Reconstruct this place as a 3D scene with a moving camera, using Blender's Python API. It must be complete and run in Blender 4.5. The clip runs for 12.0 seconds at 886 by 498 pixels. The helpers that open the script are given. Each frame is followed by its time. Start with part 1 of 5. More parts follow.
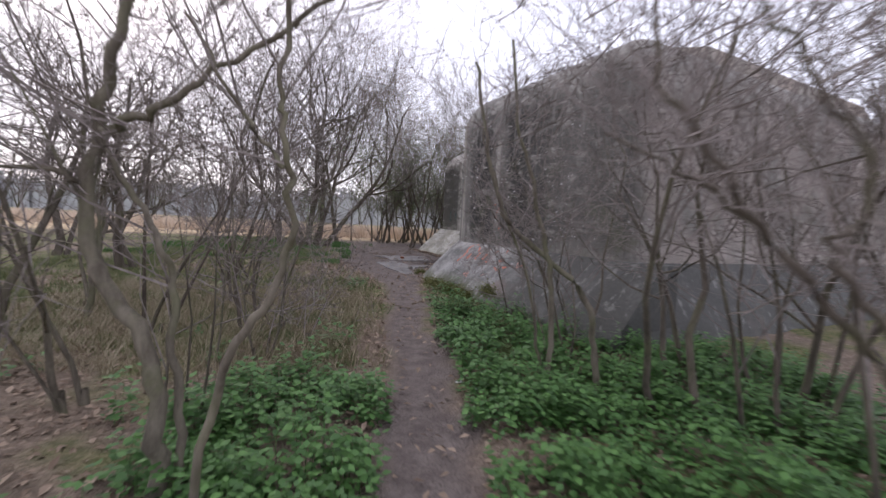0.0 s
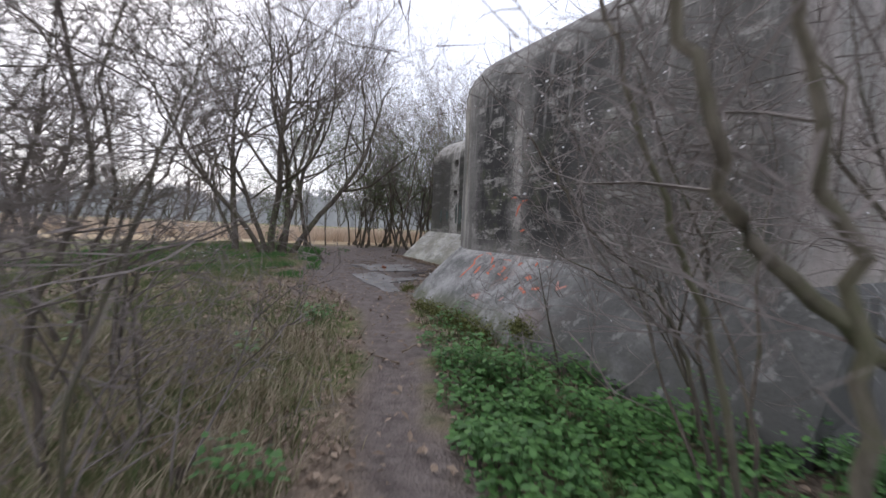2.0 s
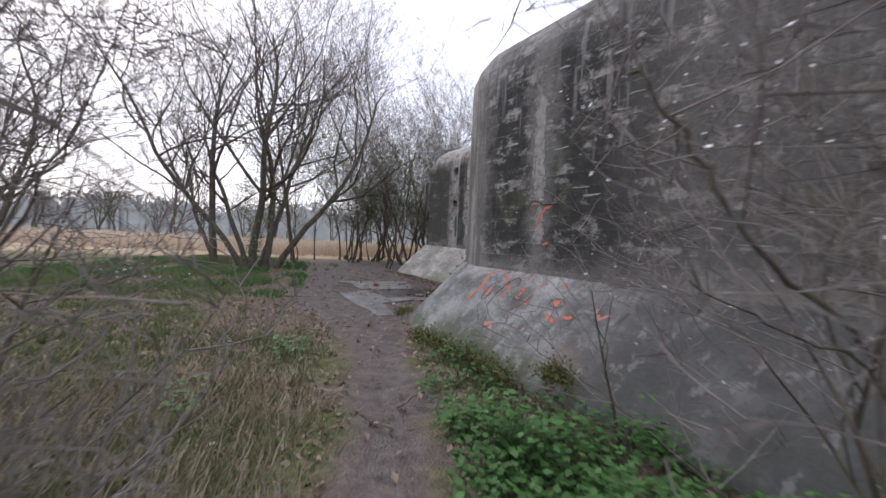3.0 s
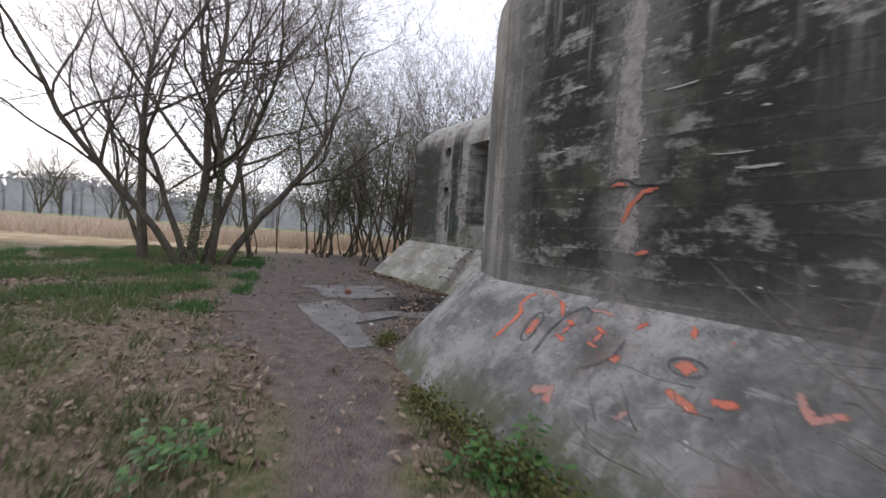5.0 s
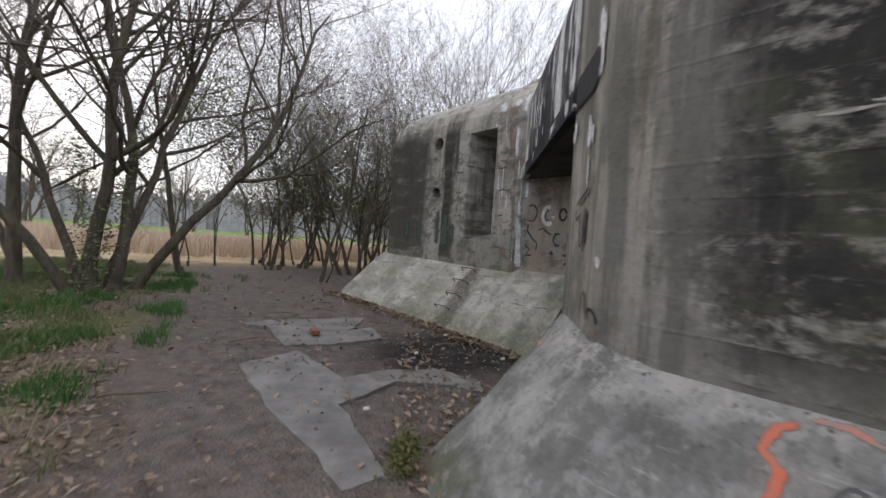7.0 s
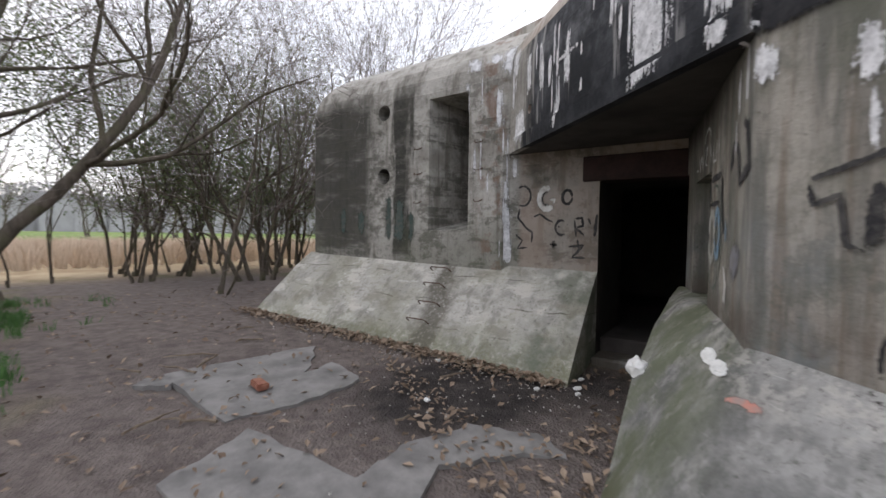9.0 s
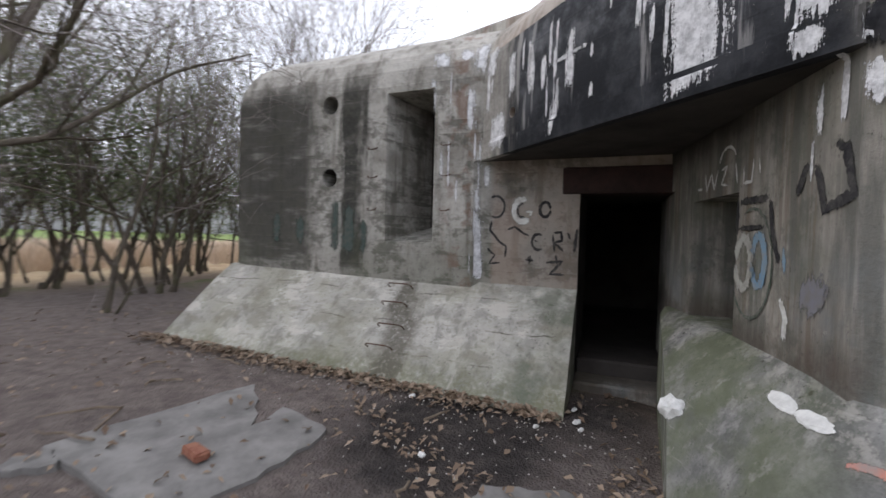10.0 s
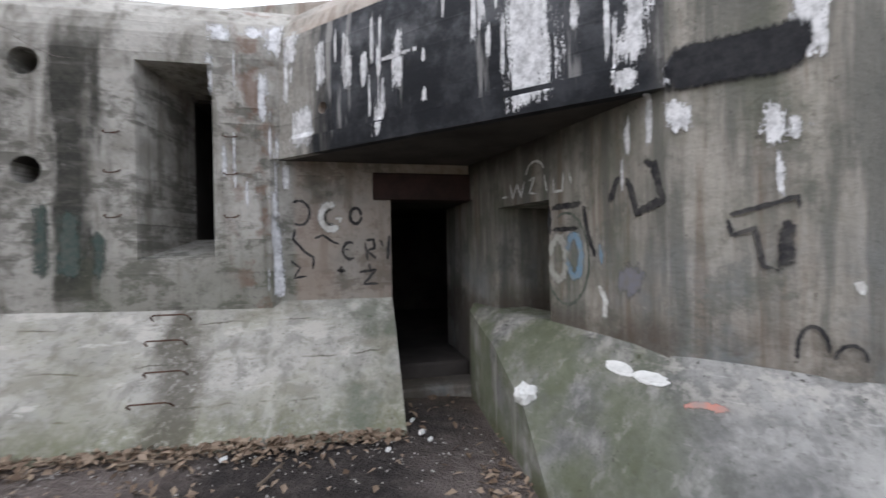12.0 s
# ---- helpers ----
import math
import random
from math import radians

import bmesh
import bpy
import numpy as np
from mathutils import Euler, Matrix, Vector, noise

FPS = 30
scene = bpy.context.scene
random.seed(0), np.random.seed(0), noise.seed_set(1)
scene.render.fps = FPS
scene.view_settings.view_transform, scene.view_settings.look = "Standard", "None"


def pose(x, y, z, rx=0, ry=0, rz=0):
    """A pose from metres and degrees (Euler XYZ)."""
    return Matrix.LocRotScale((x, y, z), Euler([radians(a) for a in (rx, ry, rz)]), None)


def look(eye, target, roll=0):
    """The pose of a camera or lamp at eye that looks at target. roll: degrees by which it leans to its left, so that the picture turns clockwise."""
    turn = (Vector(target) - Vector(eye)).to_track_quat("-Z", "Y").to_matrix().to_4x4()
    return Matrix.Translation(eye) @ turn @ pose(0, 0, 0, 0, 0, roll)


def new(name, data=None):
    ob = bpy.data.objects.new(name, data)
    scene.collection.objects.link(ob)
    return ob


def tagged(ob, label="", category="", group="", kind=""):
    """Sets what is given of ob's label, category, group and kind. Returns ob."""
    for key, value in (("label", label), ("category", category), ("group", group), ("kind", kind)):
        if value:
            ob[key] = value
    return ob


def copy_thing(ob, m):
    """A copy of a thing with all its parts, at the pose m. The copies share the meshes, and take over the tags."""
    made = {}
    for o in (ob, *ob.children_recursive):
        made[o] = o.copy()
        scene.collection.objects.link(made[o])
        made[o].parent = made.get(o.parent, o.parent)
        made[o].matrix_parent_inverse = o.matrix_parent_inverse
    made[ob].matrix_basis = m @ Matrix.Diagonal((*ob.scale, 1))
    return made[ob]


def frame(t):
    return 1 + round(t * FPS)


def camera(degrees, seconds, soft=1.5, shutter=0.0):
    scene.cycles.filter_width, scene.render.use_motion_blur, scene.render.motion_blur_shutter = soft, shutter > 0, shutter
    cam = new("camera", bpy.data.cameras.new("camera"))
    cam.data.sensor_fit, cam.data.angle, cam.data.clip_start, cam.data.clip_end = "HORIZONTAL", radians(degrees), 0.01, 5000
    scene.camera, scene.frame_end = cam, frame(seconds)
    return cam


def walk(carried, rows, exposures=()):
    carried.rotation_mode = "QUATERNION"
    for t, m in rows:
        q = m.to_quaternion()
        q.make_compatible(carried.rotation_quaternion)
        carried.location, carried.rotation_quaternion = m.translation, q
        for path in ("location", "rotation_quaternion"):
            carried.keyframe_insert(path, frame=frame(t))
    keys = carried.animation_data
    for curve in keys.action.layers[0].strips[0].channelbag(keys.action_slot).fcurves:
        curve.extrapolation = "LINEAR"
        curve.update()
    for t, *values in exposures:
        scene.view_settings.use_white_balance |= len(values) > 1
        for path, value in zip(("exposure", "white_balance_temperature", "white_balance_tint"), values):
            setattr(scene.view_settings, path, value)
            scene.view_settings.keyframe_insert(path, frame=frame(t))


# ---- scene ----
cam = camera(91.9, 12.0, shutter=0.6)
METRES, EYE, TILT, LEAN, TURN = 11.8, 1.5, 0.0, 0.0, 0.0
ROWS = [
    (0.0, 0.0, 0.0, 0.0, 0.15, -2.98, -2.91),
    (0.5, -0.0122, 0.0535, -0.0041, 0.73, -3.13, -2.89),
    (1.0, -0.0176, 0.1018, -0.0033, 0.58, -4.53, -2.19),
    (1.5, -0.0171, 0.1582, -0.0016, 0.58, -3.92, -2.52),
    (2.0, -0.0222, 0.2144, 0.0004, -2.36, -2.69, -2.42),
    (2.5, -0.024, 0.2635, -0.0002, -2.88, -1.56, -2.34),
    (3.0, -0.0291, 0.3102, -0.0018, -3.2, -0.74, -2.66),
    (3.5, -0.0322, 0.3546, -0.0005, -4.71, -1.42, -2.46),
    (5.5, -0.0556, 0.5405, 0.0081, -7.79, -1.46, -4.6),
    (6.0, -0.0658, 0.5892, 0.0144, -10.18, -1.23, -4.37),
    (6.5, -0.074, 0.6353, 0.0158, -11.59, -0.85, -4.19),
    (8.5, -0.1316, 0.7903, 0.0256, -23.36, -2.22, -1.47),
    (9.0, -0.1412, 0.8281, 0.0243, -28.47, -2.22, -0.76),
    (9.5, -0.1507, 0.8663, 0.0299, -32.79, -1.93, -2.44),
    (10.0, -0.1611, 0.9023, 0.0337, -40.71, -1.75, -1.59),
    (10.5, -0.1621, 0.9344, 0.031, -47.92, -1.53, 0.19),
    (11.0, -0.1667, 0.9601, 0.0326, -56.42, -1.43, 1.08),
    (11.5, -0.1737, 0.9721, 0.0336, -67.28, -0.53, 1.13),
    (12.0, -0.173, 0.9737, 0.0326, -75.38, -0.32, 0.98),
]
walk(cam, [(t, pose(0, 0, EYE, TILT, LEAN, TURN) @ pose(METRES * x, METRES * y, METRES * z, 90 + pitch, roll, yaw)) for t, x, y, z, yaw, pitch, roll in ROWS],
     exposures=((0.0, 0.42, 6350, 18), (0.5, 0.36, 6400, 15), (1.0, 0.6, 6350, 16), (2.0, 0.40, 6200, 12), (2.5, 0.48, 6200, 13), (3.5, 0.5, 6200, 14), (6.0, 0.26, 6500, 10), (8.5, 0.34, 6600, 9), (9.0, 0.64, 6550, 10), (10.0, 0.70, 6420, 10), (12.0, 1.0, 6330, 9)))

from mathutils.bvhtree import BVHTree

# ---- world and light ----
world = bpy.data.worlds.new("overcast_dusk")
scene.world = world
world.use_nodes = True
wn = world.node_tree
sky = wn.nodes.new("ShaderNodeTexSky")
sky.sky_type = "NISHITA"
sky.sun_disc = False
sky.sun_elevation, sky.sun_rotation = radians(35), radians(-40)
sky.air_density, sky.dust_density, sky.ozone_density = 1.0, 3.0, 2.0
back = wn.nodes["Background"]
back.inputs["Strength"].default_value = 0.15
cloud = wn.nodes.new("ShaderNodeMix")
cloud.data_type = "RGBA"
cloud.inputs[0].default_value = 0.78
cloud.inputs[7].default_value = (7.2, 7.3, 8.0, 1)
wn.links.new(sky.outputs[0], cloud.inputs[6])
wn.links.new(cloud.outputs[2], back.inputs[0])

sun = new("sun", bpy.data.lights.new("sun", "SUN"))
sun.data.energy, sun.data.angle, sun.data.color = 0.6, radians(40), (1.0, 0.96, 0.92)
sun.matrix_world = look((-26, 31, 35), (0, 0, 0))


# ---- helpers of this scene ----
def mesh_object(name, bm, material, parent=None):
    me = bpy.data.meshes.new(name)
    bm.normal_update()
    bm.to_mesh(me)
    bm.free()
    for m in (material if isinstance(material, (list, tuple)) else [material]):
        me.materials.append(m)
    ob = new(name, me)
    ob.parent = parent
    return ob


def part(name, bm, material, parent, label=""):
    ob = mesh_object(name, bm, material, parent)
    return tagged(ob, label=label) if label else ob


def raw_object(name, verts, faces, material, parent=None, smooth=False, slots=None):
    """One mesh from vertex and face arrays."""
    me = bpy.data.meshes.new(name)
    me.from_pydata([tuple(v) for v in verts], [], [tuple(f) for f in faces])
    for m in (material if isinstance(material, (list, tuple)) else [material]):
        me.materials.append(m)
    if slots is not None:
        me.polygons.foreach_set("material_index", np.asarray(slots, dtype=np.int32))
    if smooth:
        me.polygons.foreach_set("use_smooth", np.ones(len(me.polygons), dtype=bool))
    me.update()
    ob = new(name, me)
    ob.parent = parent
    return ob


def empty(name, at=(0, 0, 0)):
    ob = new(name)
    ob.location = at
    ob.empty_display_size = 0.2
    return ob


def prism(poly, z0, z1):
    """A closed upright prism over a polygon that runs anticlockwise."""
    bm = bmesh.new()
    lo = [bm.verts.new((x, y, z0)) for x, y in poly]
    hi = [bm.verts.new((x, y, z1)) for x, y in poly]
    n = len(poly)
    for i in range(n):
        bm.faces.new((lo[i], lo[(i + 1) % n], hi[(i + 1) % n], hi[i]))
    bm.faces.new(hi)
    bm.faces.new(lo[::-1])
    bmesh.ops.recalc_face_normals(bm, faces=bm.faces)
    return bm


def loft(rings, closed=True, caps=True):
    bm = bmesh.new()
    vs = [[bm.verts.new(p) for p in r] for r in rings]
    n = len(rings[0])
    for a, b in zip(vs, vs[1:]):
        for i in range(n if closed else n - 1):
            j = (i + 1) % n
            bm.faces.new((a[i], a[j], b[j], b[i]))
    if caps:
        bm.faces.new(vs[0][::-1])
        bm.faces.new(vs[-1])
    bmesh.ops.recalc_face_normals(bm, faces=bm.faces)
    return bm


def tube(points, radius, sides=6, bm=None):
    """A round bar along a line of points."""
    bm = bm or bmesh.new()
    pts = [Vector(p) for p in points]
    rings = []
    for i, p in enumerate(pts):
        d = (pts[min(i + 1, len(pts) - 1)] - pts[max(i - 1, 0)]).normalized()
        u = d.orthogonal().normalized()
        w = d.cross(u)
        r = radius[i] if isinstance(radius, (list, tuple)) else radius
        rings.append([bm.verts.new(p + r * (math.cos(a) * u + math.sin(a) * w)) for a in [k * 2 * math.pi / sides for k in range(sides)]])
    for a, b in zip(rings, rings[1:]):
        for i in range(sides):
            bm.faces.new((a[i], a[(i + 1) % sides], b[(i + 1) % sides], b[i]))
    bm.faces.new(rings[0][::-1])
    bm.faces.new(rings[-1])
    return bm


def carve(bm, cutters):
    """Cuts closed bmeshes out of a closed bmesh."""
    target = mesh_object("carving", bm, [])
    tools = []
    for c in cutters:
        tool = mesh_object("cutter", c, [])
        tools.append(tool)
        mod = target.modifiers.new("cut", "BOOLEAN")
        mod.operation, mod.object, mod.solver = "DIFFERENCE", tool, "EXACT"
    got = target.evaluated_get(bpy.context.evaluated_depsgraph_get())
    out = bmesh.new()
    out.from_mesh(got.to_mesh())
    for o in [target] + tools:
        bpy.data.objects.remove(o)
    return out


# ---- materials ----
class Nodes:
    """A short way to write node materials."""

    def __init__(self, name, rough=0.9, spec=0.3):
        self.mat = bpy.data.materials.new(name)
        self.mat.use_nodes = True
        self.t = self.mat.node_tree
        self.bsdf = self.t.nodes["Principled BSDF"]
        self.bsdf.inputs["Roughness"].default_value = rough
        self.bsdf.inputs["Specular IOR Level"].default_value = spec
        self.pos = self.t.nodes.new("ShaderNodeTexCoord").outputs["Object"]

    def put(self, socket, v):
        if isinstance(v, bpy.types.NodeSocket):
            self.t.links.new(v, socket)
        elif isinstance(v, tuple) and len(v) == 3 and socket.type == "RGBA":
            socket.default_value = (*v, 1)
        else:
            socket.default_value = v

    def scaled(self, scale, turn=0.0, move=(0, 0, 0)):
        m = self.t.nodes.new("ShaderNodeMapping")
        self.put(m.inputs["Vector"], self.pos)
        m.inputs["Scale"].default_value = scale
        m.inputs["Rotation"].default_value = (0, 0, turn)
        m.inputs["Location"].default_value = move
        return m.outputs[0]

    def noise(self, scale, detail=5, rough=0.6, vec=None, distort=0.0):
        n = self.t.nodes.new("ShaderNodeTexNoise")
        self.put(n.inputs["Vector"], vec or self.pos)
        n.inputs["Scale"].default_value, n.inputs["Detail"].default_value = scale, detail
        n.inputs["Roughness"].default_value, n.inputs["Distortion"].default_value = rough, distort
        return n.outputs[0]

    def cells(self, scale, vec=None, feature="F1", out=0):
        n = self.t.nodes.new("ShaderNodeTexVoronoi")
        n.feature = feature
        self.put(n.inputs["Vector"], vec or self.pos)
        n.inputs["Scale"].default_value = scale
        return n.outputs[out]

    def math(self, op, a, b=0.0, clamp=False):
        n = self.t.nodes.new("ShaderNodeMath")
        n.operation, n.use_clamp = op, clamp
        self.put(n.inputs[0], a)
        self.put(n.inputs[1], b)
        return n.outputs[0]

    def step(self, v, lo, hi, a=0.0, b=1.0):
        n = self.t.nodes.new("ShaderNodeMapRange")
        n.interpolation_type = "SMOOTHSTEP"
        for i, x in enumerate((v, lo, hi, a, b)):
            self.put(n.inputs[i], x)
        return n.outputs[0]

    def mix(self, f, a, b, how="MIX"):
        n = self.t.nodes.new("ShaderNodeMix")
        n.data_type, n.blend_type = "RGBA", how
        self.put(n.inputs[0], f)
        self.put(n.inputs[6], a)
        self.put(n.inputs[7], b)
        return n.outputs[2]

    def along(self, x, y, z, off=0.0):
        """The distance along a direction from the origin, less off."""
        n = self.t.nodes.new("ShaderNodeVectorMath")
        n.operation = "DOT_PRODUCT"
        self.put(n.inputs[0], self.pos)
        n.inputs[1].default_value = (x, y, z)
        return self.math("SUBTRACT", n.outputs["Value"], off)

    def random(self):
        return self.t.nodes.new("ShaderNodeObjectInfo").outputs["Random"]

    def island(self):
        return self.t.nodes.new("ShaderNodeNewGeometry").outputs["Random Per Island"]

    def attribute(self, name):
        n = self.t.nodes.new("ShaderNodeAttribute")
        n.attribute_name = name
        s = self.t.nodes.new("ShaderNodeSeparateColor")
        self.t.links.new(n.outputs["Color"], s.inputs[0])
        return s.outputs

    def bump(self, height, strength=0.4, distance=0.02):
        n = self.t.nodes.new("ShaderNodeBump")
        n.inputs["Strength"].default_value, n.inputs["Distance"].default_value = strength, distance
        self.put(n.inputs["Height"], height)
        self.t.links.new(n.outputs[0], self.bsdf.inputs["Normal"])

    def done(self, colour, rough=None):
        self.put(self.bsdf.inputs["Base Color"], colour)
        if rough is not None:
            self.put(self.bsdf.inputs["Roughness"], rough)
        return self.mat


LX, LY = 0.4604, -0.8877  # run of the long faces, from far to near


def concrete(name, kind):
    n = Nodes(name, 0.92, 0.25)
    s = n.along(LX, LY, 0, 1.6 * LX + 14.1 * LY)
    z = n.along(0, 0, 1)
    big = n.noise(1.1, 6, 0.65)
    fine = n.noise(22, 6, 0.7)
    flat = n.noise(1.0, 6, 0.65, n.scaled((1.6, 1.6, 7.0)))
    drip = n.noise(1.0, 6, 0.6, n.scaled((7.0, 7.0, 0.7)))
    row = n.math("FLOOR", n.math("DIVIDE", n.math("ADD", z, n.math("MULTIPLY", n.noise(1.5, 2), 0.05)), 0.155))
    cell = n.t.nodes.new("ShaderNodeCombineXYZ")
    n.put(cell.inputs[0], n.math("MULTIPLY", s, 2.6))
    n.put(cell.inputs[1], n.math("MULTIPLY", row, 3.71))
    n.put(cell.inputs[2], n.math("MULTIPLY", z, 4.5))
    tone = n.noise(1.0, 9, 0.74, cell.outputs[0], 0.25)
    ragged = n.math("MULTIPLY", n.math("SUBTRACT", n.noise(3.0, 9, 0.75), 0.5), 0.9)
    part_z = n.math("FRACT", n.math("DIVIDE", n.math("ADD", z, n.math("MULTIPLY", n.noise(1.5, 2), 0.05)), 0.155))
    joint = n.math("MULTIPLY", n.step(n.math("ADD", n.math("ABSOLUTE", n.math("SUBTRACT", part_z, 0.5)), n.math("MULTIPLY", n.math("SUBTRACT", n.noise(12, 5, 0.7), 0.5), 0.25)), 0.40, 0.5), n.step(tone, 0.42, 0.6))
    col = n.mix(n.step(big, 0.3, 0.7), (0.25, 0.238, 0.217), (0.40, 0.382, 0.35))
    col = n.mix(n.step(fine, 0.35, 0.75), col, (0.21, 0.198, 0.178), "MIX")
    height = n.math("ADD", n.math("MULTIPLY", fine, 0.5), n.math("ADD", n.math("MULTIPLY", joint, 0.30), n.math("MULTIPLY", tone, 0.25)))
    if kind in ("recess", "apron_near", "apron_far", "gloom"):
        height = n.math("ADD", n.math("MULTIPLY", fine, 0.9), n.math("MULTIPLY", n.noise(5, 7, 0.75), 1.2))
    else:
        col = n.mix(n.step(tone, 0.35, 0.7, 0.0, 0.4), col, (0.17, 0.16, 0.145))
    if kind == "near":
        run = n.math("ADD", n.along(LX, LY, 0, 0.98 * LX + 8.72 * LY), ragged)
        worn = n.math("ADD", n.math("ADD", n.math("MULTIPLY", tone, 0.50), n.math("MULTIPLY", flat, 0.25)), n.math("MULTIPLY", n.noise(3.2, 9, 0.75), 0.35))
        dark = n.math("MULTIPLY", n.step(worn, 0.465, 0.545), n.step(n.math("ADD", z, n.math("MULTIPLY", big, 1.4)), 1.55, 2.3))
        dark = n.math("MULTIPLY", dark, n.step(n.math("ADD", z, n.math("MULTIPLY", big, 1.2)), 4.0, 5.1, 1.0, 0.25))
        pale = n.step(n.math("ABSOLUTE", n.math("SUBTRACT", run, 0.12)), 0.05, 0.35, 0.45, 1.0)
        dark = n.math("MULTIPLY", dark, pale)
        dark = n.math("MULTIPLY", dark, n.step(run, -1.2, -0.7))
        dark = n.math("MULTIPLY", dark, n.step(run, 0.8, 2.2, 1.0, 0.62))
        end = n.step(n.along(LX, LY, 0, 0.98 * LX + 8.72 * LY), 3.2, 3.45)
        dark = n.math("MULTIPLY", dark, n.math("SUBTRACT", 1.0, n.math("MULTIPLY", end, 0.9)))
        col = n.mix(dark, col, n.mix(n.noise(9, 7, 0.75), (0.014, 0.014, 0.014), (0.07, 0.067, 0.062)))
        seam = n.math("MULTIPLY", joint, n.step(n.noise(2.6, 5), 0.40, 0.6))
        col = n.mix(n.math("MULTIPLY", n.math("MULTIPLY", seam, n.step(n.noise(14, 6, 0.8), 0.45, 0.6)), 0.6), col, (0.40, 0.38, 0.345))
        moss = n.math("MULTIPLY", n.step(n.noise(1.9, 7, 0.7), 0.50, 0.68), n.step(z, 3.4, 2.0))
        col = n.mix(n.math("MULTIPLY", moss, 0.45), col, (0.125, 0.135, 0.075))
        warm = n.math("MULTIPLY", end, n.step(n.noise(1.4, 6), 0.35, 0.65))
        col = n.mix(n.math("MULTIPLY", warm, 0.8), col, (0.44, 0.37, 0.335))
        grit = n.step(n.noise(11, 9, 0.8), 0.56, 0.70, 0.0, 0.6)
        col = n.mix(grit, col, (0.045, 0.043, 0.04))
        corner = n.math("MULTIPLY", n.step(drip, 0.47, 0.57), n.step(run, -0.5, -0.9))
        col = n.mix(n.math("MULTIPLY", corner, 0.6), col, (0.115, 0.11, 0.10))
        runs = n.math("MULTIPLY", n.step(drip, 0.55, 0.66), n.step(z, 2.0, 3.2))
        col = n.mix(n.math("MULTIPLY", runs, 0.4), col, (0.36, 0.345, 0.32))
    elif kind == "beam":
        fade = n.step(n.math("ADD", z, n.math("MULTIPLY", drip, 0.9)), 4.5, 4.9, 1.0, 0.2)
        lo = n.step(z, 2.62, 2.68)
        run = n.along(0.2915, 0.9566, 0, 0.6 * 0.2915 + 10.88 * 0.9566)
        end = n.math("MULTIPLY", n.step(n.math("ADD", run, n.math("MULTIPLY", big, 0.5)), 0.0, 0.35), n.step(n.math("ADD", run, drip), 3.55, 3.15))
        dark = n.math("MULTIPLY", n.math("MULTIPLY", fade, lo), end)
        blotch = n.step(n.noise(2.4, 6, 0.7), 0.4, 0.7)
        col = n.mix(dark, col, n.mix(blotch, n.mix(n.step(z, 2.95, 3.7), (0.014, 0.015, 0.018), (0.035, 0.037, 0.042)), n.mix(n.step(z, 2.95, 3.7), (0.045, 0.047, 0.053), (0.15, 0.155, 0.165))))
        streak = n.math("MULTIPLY", n.step(drip, 0.60, 0.68), n.step(z, 2.75, 3.0))
        col = n.mix(n.math("MULTIPLY", streak, 0.45), col, (0.42, 0.41, 0.40))
    elif kind == "far":
        worn_far = n.math("ADD", n.math("MULTIPLY", tone, 0.5), n.math("MULTIPLY", n.noise(2.3, 9, 0.75), 0.5))
        col = n.mix(n.step(n.noise(2.2, 6, 0.7), 0.3, 0.65), (0.27, 0.255, 0.225), (0.49, 0.47, 0.43))
        col = n.mix(n.step(drip, 0.5, 0.66, 0.0, 0.7), col, (0.15, 0.14, 0.115))
        col = n.mix(n.step(fine, 0.55, 0.75, 0.0, 0.5), col, (0.12, 0.11, 0.095))
        wob = n.math("ADD", n.math("ADD", s, n.math("MULTIPLY", n.math("SUBTRACT", drip, 0.5), 0.5)), n.math("MULTIPLY", ragged, 0.45))
        a = n.math("MULTIPLY", n.step(wob, -2.20, -2.45), 0.9)
        b = n.math("MULTIPLY", n.math("MULTIPLY", n.step(wob, -1.90, -1.78), n.step(wob, -1.45, -1.60)), 1.0)
        c = n.math("MULTIPLY", n.step(wob, -0.25, 0.1), 0.25)
        dark = n.math("MAXIMUM", n.math("MAXIMUM", a, b), c)
        dark = n.math("MULTIPLY", dark, n.step(n.math("ADD", z, n.math("MULTIPLY", big, 0.7)), 4.35, 3.95))
        dark = n.math("MULTIPLY", dark, n.step(n.math("ADD", z, n.math("MULTIPLY", flat, 0.9)), 1.75, 2.1, 0.35, 1.0))
        dark = n.math("MULTIPLY", dark, n.step(flat, 0.25, 0.5, 0.65, 1.0))
        col = n.mix(dark, col, n.mix(fine, (0.02, 0.02, 0.018), (0.085, 0.083, 0.072)))
        dirt = n.math("MULTIPLY", n.step(worn_far, 0.49, 0.56), n.step(z, 4.2, 3.4))
        col = n.mix(n.math("MULTIPLY", dirt, 0.7), col, (0.085, 0.083, 0.068))
        low = n.math("MULTIPLY", n.step(z, 2.35, 1.5), n.step(big, 0.4, 0.6))
        col = n.mix(n.math("MULTIPLY", low, 0.5), col, (0.10, 0.105, 0.07))
        grime = n.step(n.noise(4.5, 8, 0.8), 0.50, 0.66, 0.0, 0.6)
        col = n.mix(n.math("MULTIPLY", grime, n.step(z, 4.3, 3.6)), col, (0.10, 0.095, 0.082))
        rust = n.math("MULTIPLY", n.step(n.math("ABSOLUTE", n.math("SUBTRACT", s, -0.20)), 0.3, 0.05), n.step(n.noise(5, 5), 0.48, 0.62))
        col = n.mix(n.math("MULTIPLY", rust, 0.6), col, (0.17, 0.09, 0.06))
        pink = n.math("MULTIPLY", n.step(s, 0.12, 0.2), n.step(big, 0.3, 0.6))
        col = n.mix(n.math("MULTIPLY", pink, 0.5), col, (0.36, 0.27, 0.22))
    elif kind == "recess":
